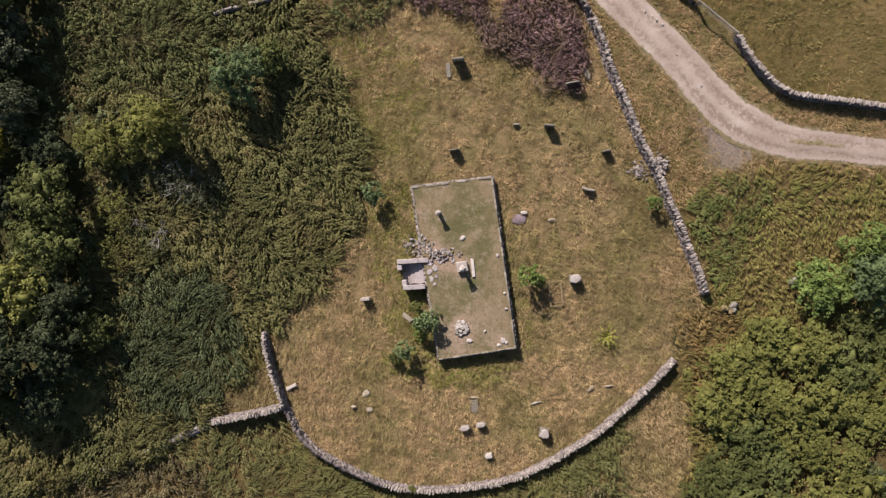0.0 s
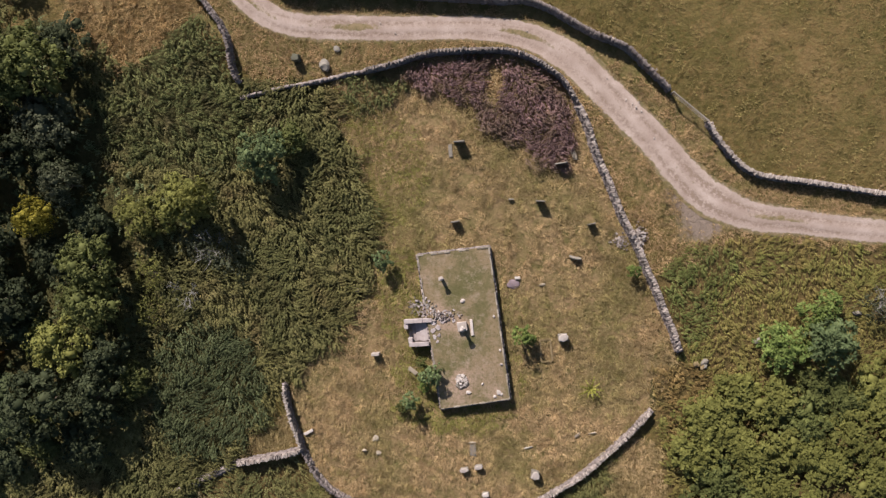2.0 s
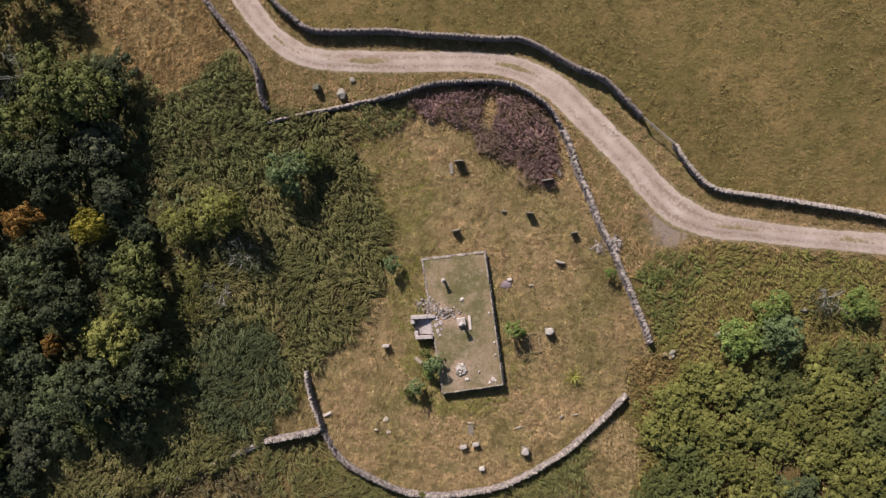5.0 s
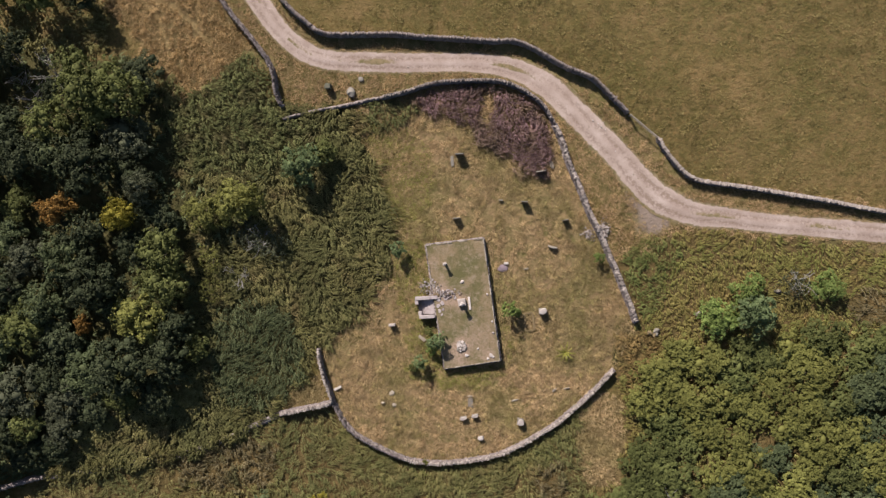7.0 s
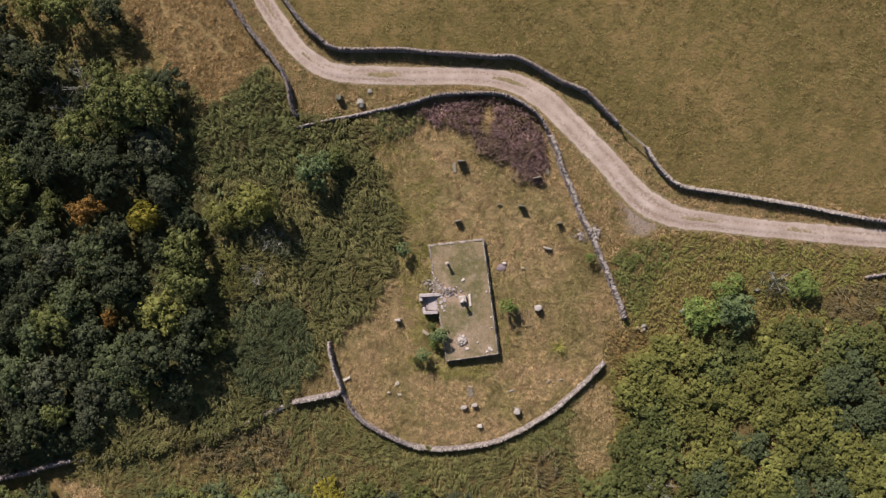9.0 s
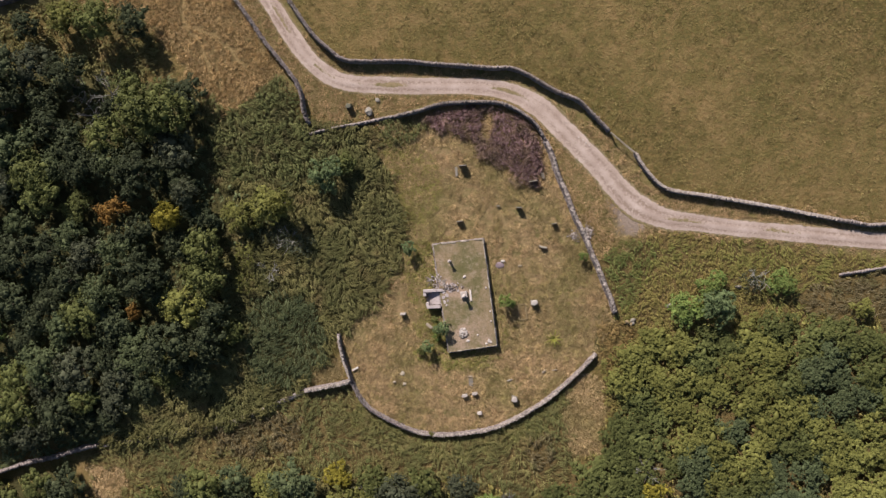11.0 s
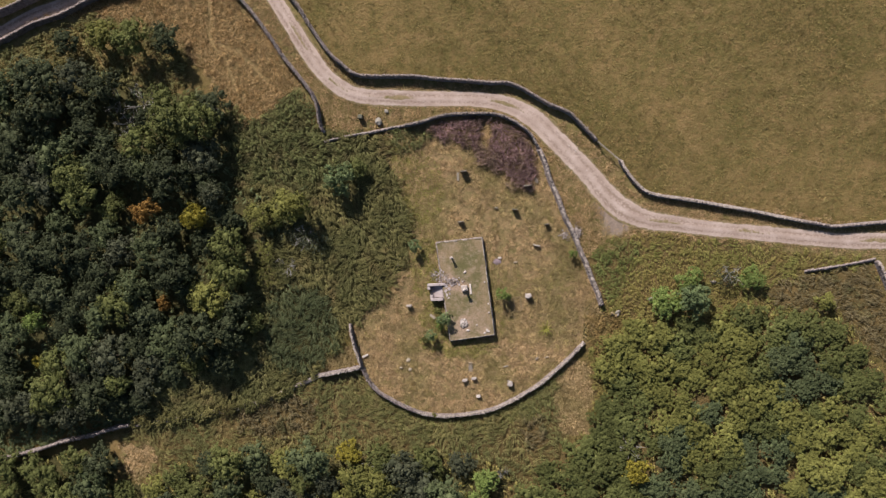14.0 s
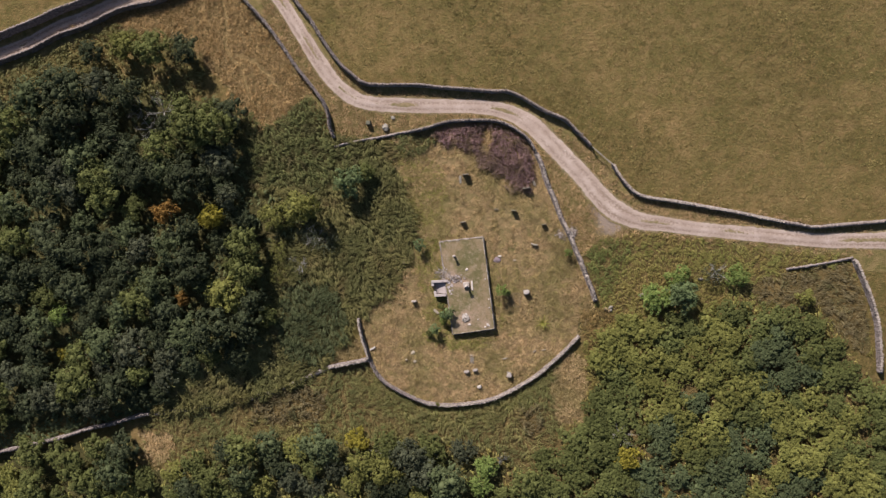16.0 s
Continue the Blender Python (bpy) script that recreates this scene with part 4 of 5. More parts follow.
block_tomb(5.95, -4.45, (0.78, 0.58, 0.75), 230, 6, "pale-topped pedestal tomb in dry grass")
block_tomb(3.85, -15.6, (0.72, 0.66, 0.7), 234, -8, "pale-topped block tomb near the curved wall")
block_tomb(-1.85, -15.35, (0.72, 0.36, 0.5), 238, 8, "low broad block tomb, one of a pair")
block_tomb(-0.68, -15.1, (0.72, 0.36, 0.48), 242, 10, "low broad block tomb, one of a pair")
block_tomb(-0.1, -17.35, (0.62, 0.38, 0.4), 246, 8, "small low tomb beside the curved wall")


def ledger(name, x, y, size, turn, material, label, seed, tilt=0.0, dz=0.04):
    worn = name == "flat_stone"
    material = SUNKEN_STONE if worn and material is PALE_STONE else material
    ob = new(name, rock(name, (size[0], size[1], size[2] * 1.4), seed, material) if worn else rough_block(name, size, seed, 0.14, 0.03, material))
    ob.matrix_basis = pose(x, y, on(x, y, dz - (0.05 if worn else 0.0)), tilt, 0, turn)
    return tagged(ob, label, "slab")


loose_stone("grave_slab", 2.0, -0.25, (0.95, 0.8, 0.26), 252, MAUVE_SLAB, "flat worn mauve slate grave slab in grass", "slab", 0.1, 6)
ledger("grave_marker", 2.35, 0.2, (0.45, 0.22, 0.22), 4, PALE_STONE, "small pale marker at the slate slab's head", 251, dz=0.18)
ledger("flat_stone", 4.3, -0.3, (0.5, 0.25, 0.12), 10, PALE_STONE, "pale stone sunk in grass", 252, dz=0.12)
ledger("flat_stone", -9.1, -13.0, (0.6, 0.5, 0.12), 20, PALE_STONE, "pale stone lying in dry grass", 253, dz=0.13)
ledger("flat_stone", -8.85, -14.2, (0.5, 0.42, 0.12), 5, PALE_STONE, "pale stone lying in dry grass", 254, dz=0.13)
ledger("flat_stone", -10.0, -14.0, (0.45, 0.2, 0.3), 0, PALE_STONE, "small upright stub of stone in grass", 255, dz=0.15)
ledger("leaning_slab", -14.6, -12.55, (0.85, 0.24, 0.1), 28, PALE_STONE, "narrow slab leaning by the wall", 256, 0, 0.2)
ledger("flat_stone", -1.2, -13.15, (0.6, 0.14, 0.22), 5, PALE_STONE, "pale kerb stone at a sunken grave", 257, dz=0.12)
ledger("grave_slab", -1.15, -13.8, (0.5, 0.95, 0.08), 4, GRAVE_STONE, "sunken grave slab half under grass", 258, dz=0.08)
ledger("flat_stone", 3.3, -13.5, (0.8, 0.16, 0.14), 14, GRAVE_STONE, "narrow stone lying in grass", 259, dz=0.12)
ledger("leaning_slab", -6.0, -7.35, (0.8, 0.34, 0.1), -38, SUNKEN_STONE, "pale slab lying by the platform's young trees", 260, 6, 0.2)
ledger("flat_stone", 7.2, -12.4, (0.5, 0.3, 0.12), 40, PALE_STONE, "pale stone lying in dry grass", 261, dz=0.12)
ledger("flat_stone", 8.4, -12.2, (0.75, 0.16, 0.14), 12, PALE_STONE, "pale thin stone lying in dry grass", 262, dz=0.12)
ledger("flat_stone", -10.5, -0.9, (0.4, 0.4, 0.35), 12, PALE_STONE, "pale stone at the bracken's edge", 263, dz=0.2)
# slab-shaped stand-in for a pinkish patch of bare earth
ledger("flat_stone", 6.7, 10.0, (0.4, 1.0, 0.2), 18, PALE_STONE, "pale slab standing in for bare earth at the heather's edge", 264, dz=0.2)
ledger("grave_slab", -3.0, 10.3, (0.3, 1.1, 0.14), 4, GRAVE_STONE, "sunken side kerb of a grave", 265, dz=0.1)
ledger("flat_stone", 11.0, -13.0 + 0.5, (0.5, 0.3, 0.2), 50, PALE_STONE, "stone fallen from the curved wall", 266, dz=0.12)


def grave_kerb(x, y, wide, long, turn):
    thing = empty("grave_kerb", pose(x, y, on(x, y), 0, 0, turn), label="low buried stone kerb round a grave", category="grave")
    for k, (a, b, w, l) in enumerate(((-wide / 2, 0, 0.14, long), (wide / 2, 0, 0.14, long), (0, long / 2, wide, 0.14), (0, -long / 2, wide, 0.14))):
        part("kerb", rough_block("kerb", (w, l, 0.16), 270 + k, 0.05, 0.015), KERB_EARTH, thing).matrix_basis = pose(a, b, 0.06)


grave_kerb(4.65, -5.6, 0.85, 1.75, 6)

# stones slumped from the east wall, and boulders by the track
for k in range(70):
    side = k % 4 == 0
    x, y = (rng.gauss(10.4, 0.45), rng.gauss(3.2, 0.3)) if side else (rng.gauss(11.9, 0.24), rng.gauss(3.5, 0.42))
    loose_stone("rubble_stone", x, y, (rng.uniform(0.08, 0.24), rng.uniform(0.06, 0.15), rng.uniform(0.06, 0.15)), 300 + k, COPING if k % 3 else PALE_STONE,
                "grey stone slumped from the east wall", dz=0.08 + (0.25 * rng.random() if not side else 0), group="slumped wall stones")
def rubble_spread(label, spots, seed, material):
    """Small stones past counting between the larger ones."""
    r = np.random.default_rng(seed)
    mids, sizes = [], []
    for x, y, sx, sy, n, dz in spots:
        for _ in range(n):
            px, py = r.normal(x, sx), r.normal(y, sy)
            mids.append((px, py, on(px, py, dz + 0.04)))
            sizes.append(r.uniform((0.06, 0.05, 0.05), (0.17, 0.13, 0.1)))
    turn = r.uniform(0, 6.28, len(mids))
    v, f = many_boxes(np.array(mids), np.array(sizes), np.c_[np.cos(turn), np.sin(turn)], r, 0.25)
    tagged(new("rubble_spread", arrays("rubble_spread", v, f, material)), label, "rubble", kind="stuff")


rubble_spread("small grey rubble slumped round the east wall", [(10.4, 3.2, 0.45, 0.3, 50, 0.02), (11.9, 3.5, 0.28, 0.45, 110, 0.08)], 61, WALL_STONE)
rubble_spread("small grey rubble beside the platform steps", [(-5.9, -2.2, 0.25, 0.35, 60, 0.05), (-3.4, -2.75, 0.6, 0.2, 60, TOP)], 62, WALL_STONE)
for k in range(6):
    x, y = (rng.gauss(16.7, 0.4), rng.gauss(-6.5, 0.25)) if k < 4 else (rng.gauss(20.8, 0.35), rng.gauss(-4.6, 0.15))
    ob = new("boulder", rock("boulder", (rng.uniform(0.5, 0.8), rng.uniform(0.4, 0.55), 0.6), 440 + k, GRAVE_STONE if k % 2 else KERB_EARTH))
    ob.matrix_basis = pose(x, y, on(x, y, 0.12), 6 * (k % 3), 5, k * 41)
    tagged(ob, "grey stone half hidden in rusty bracken", "boulder", "stones in the bracken")
loose_stone("boulder", 28.6, -2.4, (0.7, 0.35, 0.4), 402, GRAVE_STONE, "pale boulder beside the bright green bush", "boulder", 0.2)
block_tomb(-15.35, 17.7, (0.66, 0.56, 0.75), 410, -6, "squared mossy grey stone block on the track's verge", MOSSY, MOSSY)
loose_stone("boulder", -13.1, 17.15, (0.95, 0.85, 0.8), 412, GRAVE_STONE, "domed grey boulder by the north wall", "boulder", 0.2)
loose_stone("boulder", -12.1, 18.4, (0.6, 0.45, 0.35), 413, GRAVE_STONE, "low grey stone on the track's verge", "boulder", 0.1)
for k, (x, y, s) in enumerate([(11.5, 13.6, 0.2), (11.9, 13.3, 0.16), (11.2, 13.9, 0.13), (11.7, 14.0, 0.12), (9.2, 15.9, 0.12), (12.9, 11.2, 0.12), (14.6, 9.0, 0.12), (20.2, 5.6, 0.12), (30.8, 4.2, 0.12), (-14.9, 20.2, 0.12), (10.7, 14.2, 0.16), (-8.6, 20.4, 0.16), (-7.4, 19.6, 0.14), (3.0, 19.6, 0.14)]):
    loose_stone("track_stone", x, y, (s, s * 0.8, s * 0.5), 420 + k, PALE_STONE, "pale loose stone on the gravel track", dz=0.14, group="loose stones on the track")


# ---- gate ----
def build_gate():
    a, b = Vector((14.15, 14.65, 0)), Vector((16.85, 12.4, 0))
    ln, turn = (b - a).length, math.degrees(math.atan2(b.y - a.y, b.x - a.x))
    thing = empty("field_gate", pose(a.x, a.y, on(a.x, a.y), 0, 0, turn), label="closed weathered wooden five-bar gate in the field wall", category="gate")
    for x in (0.05, ln - 0.05):
        part("post", rough_block("post", (0.13, 0.13, 1.25), 430, 0.05, 0.02), WOOD, thing).matrix_basis = pose(x, 0, 0.5)
    for k in range(4):
        part("bar", rough_block("bar", (ln - 0.3, 0.02, 0.032), 432 + k, 0.05, 0.006), WOOD, thing).matrix_basis = pose(ln / 2, 0, 0.25 + 0.2 * k)
    for x in (0.22, ln / 2, ln - 0.22):
        part("upright", rough_block("upright", (0.05, 0.025, 0.85), 440, 0.04, 0.006), WOOD, thing).matrix_basis = pose(x, 0.03, 0.6)
    part("top_rail", rough_block("top_rail", (ln - 0.2, 0.09, 0.07), 441, 0.04, 0.01), WOOD, thing).matrix_basis = pose(ln / 2, 0, 1.06)


build_gate()


# ---- trees ----
def crown_mesh(name, radius, tall, low, lobes, lumps, leaves, leaf, seed, loose=0.35, body=0.66, flat=0.2, slim=0.32):
    """A crown of lobes, each set with lumps of small leaves round a dense heart: (mesh, lobe centres)."""
    rng = np.random.default_rng(seed)
    k = np.arange(lobes)
    a = 2.4 * k + rng.normal(0, 0.4, lobes)
    r = radius * 0.76 * np.sqrt((k + 0.4) / lobes) * rng.uniform(0.8, 1.12, lobes)
    lr = radius * rng.uniform(0.24, 0.4, lobes) * (1.1 - 0.3 * r / radius)
    dome = np.sqrt(np.clip(1 - (r / radius) ** 2, 0.05, 1))
    z = np.maximum(low + (tall - low) * dome * rng.uniform(0.7, 1.05, lobes) - lr * 0.8, low + 0.3 * lr)
    centres = np.c_[r * np.cos(a), r * np.sin(a), z]
    at = np.repeat(k, lumps)
    m = rng.normal(size=(len(at), 3))
    m[:, 2] = np.abs(m[:, 2]) * 0.9 + rng.uniform(-0.35, 0.25, len(at))
    m /= np.linalg.norm(m, axis=1)[:, None]
    mid_of = centres[at] + m * (lr[at] * rng.uniform(0.72, 1.05, len(at)))[:, None] * np.array([1, 1, 0.85])
    size = lr[at] * rng.uniform(0.24, 0.42, len(at))
    which = np.repeat(np.arange(len(at)), leaves)
    n = len(which)
    d = rng.normal(size=(n, 3)) + 0.8 * m[which] + np.array([0, 0, 0.5])
    d /= np.linalg.norm(d, axis=1)[:, None]
    p = mid_of[which] + d * (size[which] * rng.uniform(0.65, 1.15, n))[:, None]
    p[:, 2] = np.maximum(p[:, 2], 0.12)
    nn = (1 - flat) * (0.8 * d + 0.4 * m[which]) + rng.normal(0, loose, (n, 3)) + np.array([0, 0, flat])
    nn /= np.linalg.norm(nn, axis=1)[:, None]
    t = np.cross(nn, rng.normal(size=(n, 3)))
    t /= np.linalg.norm(t, axis=1)[:, None]
    b = np.cross(nn, t)
    ln = leaf * rng.uniform(0.6, 1.4, n)[:, None]
    q = np.stack([p - t * ln * 0.5, p + b * ln * slim + nn * ln * 0.08, p + t * ln * 0.5, p - b * ln * slim + nn * ln * 0.08], 1).reshape(-1, 3)
    i = 4 * np.arange(n)[:, None]
    tris = np.vstack([i + [[0, 2, 1]], i + [[0, 3, 2]]])
    if body:
        bm = bmesh.new()
        bmesh.ops.create_icosphere(bm, subdivisions=1, radius=1.0)
        unit = np.array([v.co for v in bm.verts])
        sides = np.array([[v.index for v in f.verts] for f in bm.faces])
        bm.free()
        for c, s in zip(centres, lr):
            lump = unit * rng.uniform(0.5, 1.2, (len(unit), 1)) * s * body * np.array([1, 1, 0.85]) + c
            lump[:, 2] = np.maximum(lump[:, 2], 0.1)
            tris = np.vstack([tris, sides + len(q)])
            q = np.vstack([q, lump])
    return arrays(name, q, tris, LEAF_GREEN), centres


def tube(bm, a, b, ra, rb, segs=6):
    a, b = Vector(a), Vector(b)
    q = (b - a).to_track_quat("Z", "Y")
    rings = []
    for p, r in ((a, ra), ((a + b) / 2 + Vector((0.06, -0.04, 0)) * (b - a).length, (ra + rb) / 2), (b, rb)):
        rings.append([bm.verts.new(p + q @ Vector((r * math.cos(k * 2 * math.pi / segs), r * math.sin(k * 2 * math.pi / segs), 0))) for k in range(segs)])
    for u, v in zip(rings, rings[1:]):
        for k in range(segs):
            bm.faces.new((u[k], u[(k + 1) % segs], v[(k + 1) % segs], v[k]))
    bm.faces.new(rings[-1])


def trunk_mesh(centres, girth, fork):
    bm = bmesh.new()
    tube(bm, (0, 0, -0.25), (0.05, 0.03, fork), girth, girth * 0.7, 8)
    for c in centres[:9]:
        tube(bm, (0.05, 0.03, fork * 0.92), c, girth * 0.45, girth * 0.12, 5)
    me = bpy.data.meshes.new("trunk")
    bm.to_mesh(me)
    bm.free()
    me.materials.append(BARK)
    return me


class Kind:
    """A pattern of tree or bush, from which all of its sort are planted."""

    def __init__(self, name, category, *crown, girth=0.16, fork=1.5):
        self.name, self.category, self.made = name, category, None
        self.radius = crown[0]
        self.crown, centres = crown_mesh("crown", *crown)
        self.trunk = trunk_mesh(centres, girth, fork)

    def plant(self, x, y, radius, material, label, group, turn, squash=1.0):
        s = radius / self.radius
        m = pose(x, y, on(x, y), 0, 0, turn) @ Matrix.Diagonal((s, s, s * squash, 1))
        if self.made is None:
            ob = self.made = empty(self.name, category=self.category)
            part("trunk", self.trunk, None, ob)
            part("crown", self.crown, None, ob)
            ob.matrix_basis = Matrix.Identity(4)
            ob = self.made
            first = True
        else:
            ob, first = copy_thing(self.made, Matrix.Identity(4)), False
        ob.matrix_basis = m
        for child in ob.children:
            if child.name.startswith("crown"):
                child.material_slots[0].link = "OBJECT"
                child.material_slots[0].material = material
        return tagged(ob, label, group=group)


BROAD = [Kind("tree", "tree", 3.6, 5.4, 0.8, 17, 11, 15, 0.27, 500 + k, girth=0.17) for k in range(5)]
BUSHY = [Kind("bush", "bush", 2.3, 2.9, 0.1, 14, 12, 12, 0.27, 520 + k, 0.4, 0.5, 0.6, 0.22, girth=0.08, fork=0.6) for k in range(5)]
FEATHER = [Kind("sapling", "sapling", 1.1, 1.9, 0.2, 10, 8, 15, 0.17, 540 + k, 0.5, 0.0, girth=0.035, fork=0.8) for k in range(2)]
THIN = [Kind("shrub", "shrub", 2.0, 2.2, 0.2, 16, 9, 5, 0.16, 550 + k, 0.5, 0.0, girth=0.06, fork=0.5) for k in range(2)]
LOOKS = {
    "dark": (LEAF_DARK, "dark green"), "green": (LEAF_GREEN, "mid-green"), "olive": (LEAF_OLIVE, "olive-green"), "bright": (LEAF_BRIGHT, "bright green"),
    "blue": (LEAF_BLUE, "blue-green"), "teal": (LEAF_TEAL, "teal-green"), "silver": (LEAF_SILVER, "silvery grey-green"), "yellow": (LEAF_YELLOW, "yellow-leaved"), "orange": (LEAF_ORANGE, "orange-brown"),
}
plant_rng = random.Random(77)


def plant(kinds, x, y, radius, hue, where, group, squash=1.0):
    mat, word = LOOKS[hue]
    kind = plant_rng.choice(kinds)
    return kind.plant(x, y, radius, mat, f"{word} {kind.name} {where}", group, plant_rng.uniform(0, 360), squash * plant_rng.uniform(0.78, 1.22))


# trees and bushes that stand apart
for kinds, x, y, r, hue, where in [
    (BUSHY, 22.7, -4.8, 2.3, "bright", "standing alone in bracken"), (BUSHY, 25.9, -4.3, 2.4, "teal", "beside a brighter green bush"), (BUSHY, 25.4, -2.2, 1.9, "bright", "behind a yellower bush"),
    (BUSHY, 33.0, -1.7, 1.7, "bright", "beside pale dead stems"), (BUSHY, 41.8, -4.5, 1.4, "olive", "in rough grass by the paddock wall"),
    (THIN, 29.8, -1.7, 1.7, "silver", "half dead beside an olive bush"),
    (THIN, -21.0, 1.8, 2.0, "silver", "low and straggling in bracken"), (THIN, -23.5, 3.0, 1.8, "silver", "low and straggling in bracken"),
    (THIN, -27.2, 0.6, 1.8, "olive", "low and straggling at the wood's edge"), (THIN, -27.4, -2.6, 1.7, "olive", "low and straggling at the wood's edge"),
    (BROAD, -17.6, 9.9, 2.3, "teal", "alone in the bracken"), (BUSHY, -15.6, 11.2, 1.6, "green", "alone in the bracken"),
    (BUSHY, 19.7, -26.0, 1.9, "yellow", "golden in the thicket"), (BUSHY, -16.4, -24.7, 1.8, "yellow", "golden among green bushes"),
]:
    plant(kinds, x, y, r, hue, where, "single trees and bushes", 0.9)
for x, y, r, hue in [
    (-48.2, 27.8, 2.1, "olive"), (-44.0, 27.1, 2.4, "green"), (-39.8, 27.1, 2.0, "dark"), (-52.8, 26.7, 1.8, "dark"), (-38.7, 17.5, 3.4, "green"), (-35.6, 16.2, 2.9, "green"), (-33.7, 18.6, 2.4, "dark"),
    (-56.0, 21.5, 3.4, "dark"), (-59.9, 20.4, 2.9, "blue"), (-51.7, 21.9, 2.6, "silver"), (-47.9, 21.2, 2.5, "dark"), (-55.3, 17.4, 3.2, "dark"), (-60.0, 16.3, 2.6, "dark"), (-63.5, 16.7, 2.5, "green"),
    (-51.0, 18.2, 2.1, "dark"), (-42.1, 17.0, 1.5, "dark"), (-42.9, 13.8, 2.5, "green"), (-47.2, 13.4, 2.2, "dark"), (-27.9, 5.2, 2.0, "olive"), (-24.7, 6.2, 2.2, "olive"), (-22.4, 6.7, 1.4, "olive"), (-31.5, 1.5, 2.6, "green"),
]:
    plant(BROAD, x, y, r * 1.12, hue, "in the north of the dense wood", "trees of the west wood", 1.0 if r > 1.7 else 1.7)
for x, y, r, hue in [
    (-53.8, 13.0, 2.9, "blue"), (-59.2, 13.3, 2.9, "dark"), (-39.1, 9.7, 3.2, "dark"), (-45.2, 10.8, 2.8, "dark"), (-49.1, 10.8, 2.5, "blue"), (-34.9, 9.0, 2.1, "dark"), (-50.7, 7.4, 2.5, "green"),
    (-41.9, 5.5, 1.7, "orange"), (-35.8, 5.1, 1.7, "yellow"), (-33.4, 7.5, 1.6, "silver"), (-32.2, 4.6, 2.1, "dark"), (-39.9, 2.8, 2.6, "dark"), (-41.5, 0.4, 2.5, "blue"), (-63.4, 1.1, 2.4, "green"),
    (-33.8, -5.3, 2.8, "olive"), (-31.5, -1.7, 2.5, "green"), (-38.4, -1.6, 3.2, "dark"), (-46.2, -6.2, 2.9, "green"), (-40.1, -6.1, 1.0, "orange"), (-57.2, -8.7, 1.3, "bright"), (-35.3, -9.9, 3.2, "dark"),
]:
    plant(BROAD, x, y, r * 1.12, hue, "in the middle of the dense wood", "trees of the west wood", 1.0 if r > 1.7 else 1.7)
for x, y, r, hue in [
    (-31.5, -9.4, 2.6, "dark"), (-28.8, -8.4, 1.5, "green"), (-40.0, -10.7, 2.8, "blue"), (-47.0, -13.2, 2.8, "silver"), (-42.3, -13.8, 2.2, "silver"), (-51.3, -15.5, 1.9, "silver"), (-57.7, -14.2, 1.0, "yellow"),
    (-36.9, -12.9, 2.2, "green"), (-33.0, -13.2, 2.2, "dark"), (-43.1, -16.9, 2.2, "silver"), (-40.0, -14.6, 2.1, "dark"), (-54.9, -18.0, 2.9, "green"), (-59.3, -19.9, 2.5, "silver"), (-52.6, -20.3, 2.4, "silver"),
    (-47.1, -19.5, 2.0, "dark"), (-43.6, -18.9, 1.6, "dark"), (-62.2, -21.3, 2.2, "dark"), (-49.4, -17.9, 2.6, "dark"),
]:
    plant(BROAD, x, y, r * 1.12, hue, "at the south edge of the dense wood", "trees of the west wood", 0.85)
for x, y, r, hue in [
    (-62.1, -27.8, 2.6, "green"), (-57.1, -28.7, 3.1, "green"), (-52.3, -26.9, 2.4, "green"), (-50.0, -29.9, 2.9, "blue"), (-54.1, -31.6, 2.8, "green"), (-61.4, -32.5, 2.9, "green"), (-46.1, -31.3, 2.2, "green"),
    (-42.1, -30.3, 1.9, "olive"), (-38.9, -28.7, 2.1, "green"), (-36.4, -30.9, 2.8, "green"), (-31.9, -26.3, 2.6, "green"), (-28.7, -25.6, 2.4, "blue"), (-31.9, -30.0, 2.5, "blue"), (-27.2, -28.5, 2.2, "dark"),
    (-25.5, -30.5, 2.2, "silver"), (-21.6, -25.8, 3.0, "blue"),
]:
    plant(BROAD if r > 2.3 else BUSHY, x, y, r, hue, "south of the overgrown wall", "bushes of the south strip", 0.8)
for x, y, r, hue in [
    (-19.5, -29.0, 1.8, "silver"), (-12.6, -28.7, 2.6, "olive"), (-9.4, -26.1, 2.6, "silver"), (-7.7, -28.5, 3.0, "silver"), (-11.1, -30.8, 2.2, "dark"), (-4.3, -29.7, 3.1, "blue"), (-2.1, -25.9, 2.0, "silver"),
    (1.0, -28.0, 2.0, "bright"), (0.2, -30.6, 1.8, "bright"), (6.2, -30.1, 2.7, "green"), (-17.2, -31.0, 1.8, "olive"),
]:
    plant(BROAD if r > 2.3 else BUSHY, x, y, r, hue, "south of the curved wall", "bushes of the south strip", 0.8)
for x, y, r, hue, where in [(-8.4, 1.6, 1.05, "teal", "beside the platform's corner"), (2.7, -4.3, 1.05, "bright", "against the platform's east side"),
                             (-4.5, -7.4, 1.1, "teal", "against the platform's west side"), (-5.0, -8.4, 0.7, "bright", "against the platform's west side"), (-6.9, -10.3, 0.6, "green", "near the platform's south corner"), (3.5, -4.7, 0.55, "bright", "against the platform's east side"), (-6.2, -9.6, 0.9, "teal", "near the platform's south corner"),
                             (-5.3, -6.6, 0.6, "green", "against the platform's west side"), (11.4, 0.9, 0.7, "bright", "beside the east wall")]:
    plant(FEATHER, x, y, r, hue, where, "young trees in the enclosure")


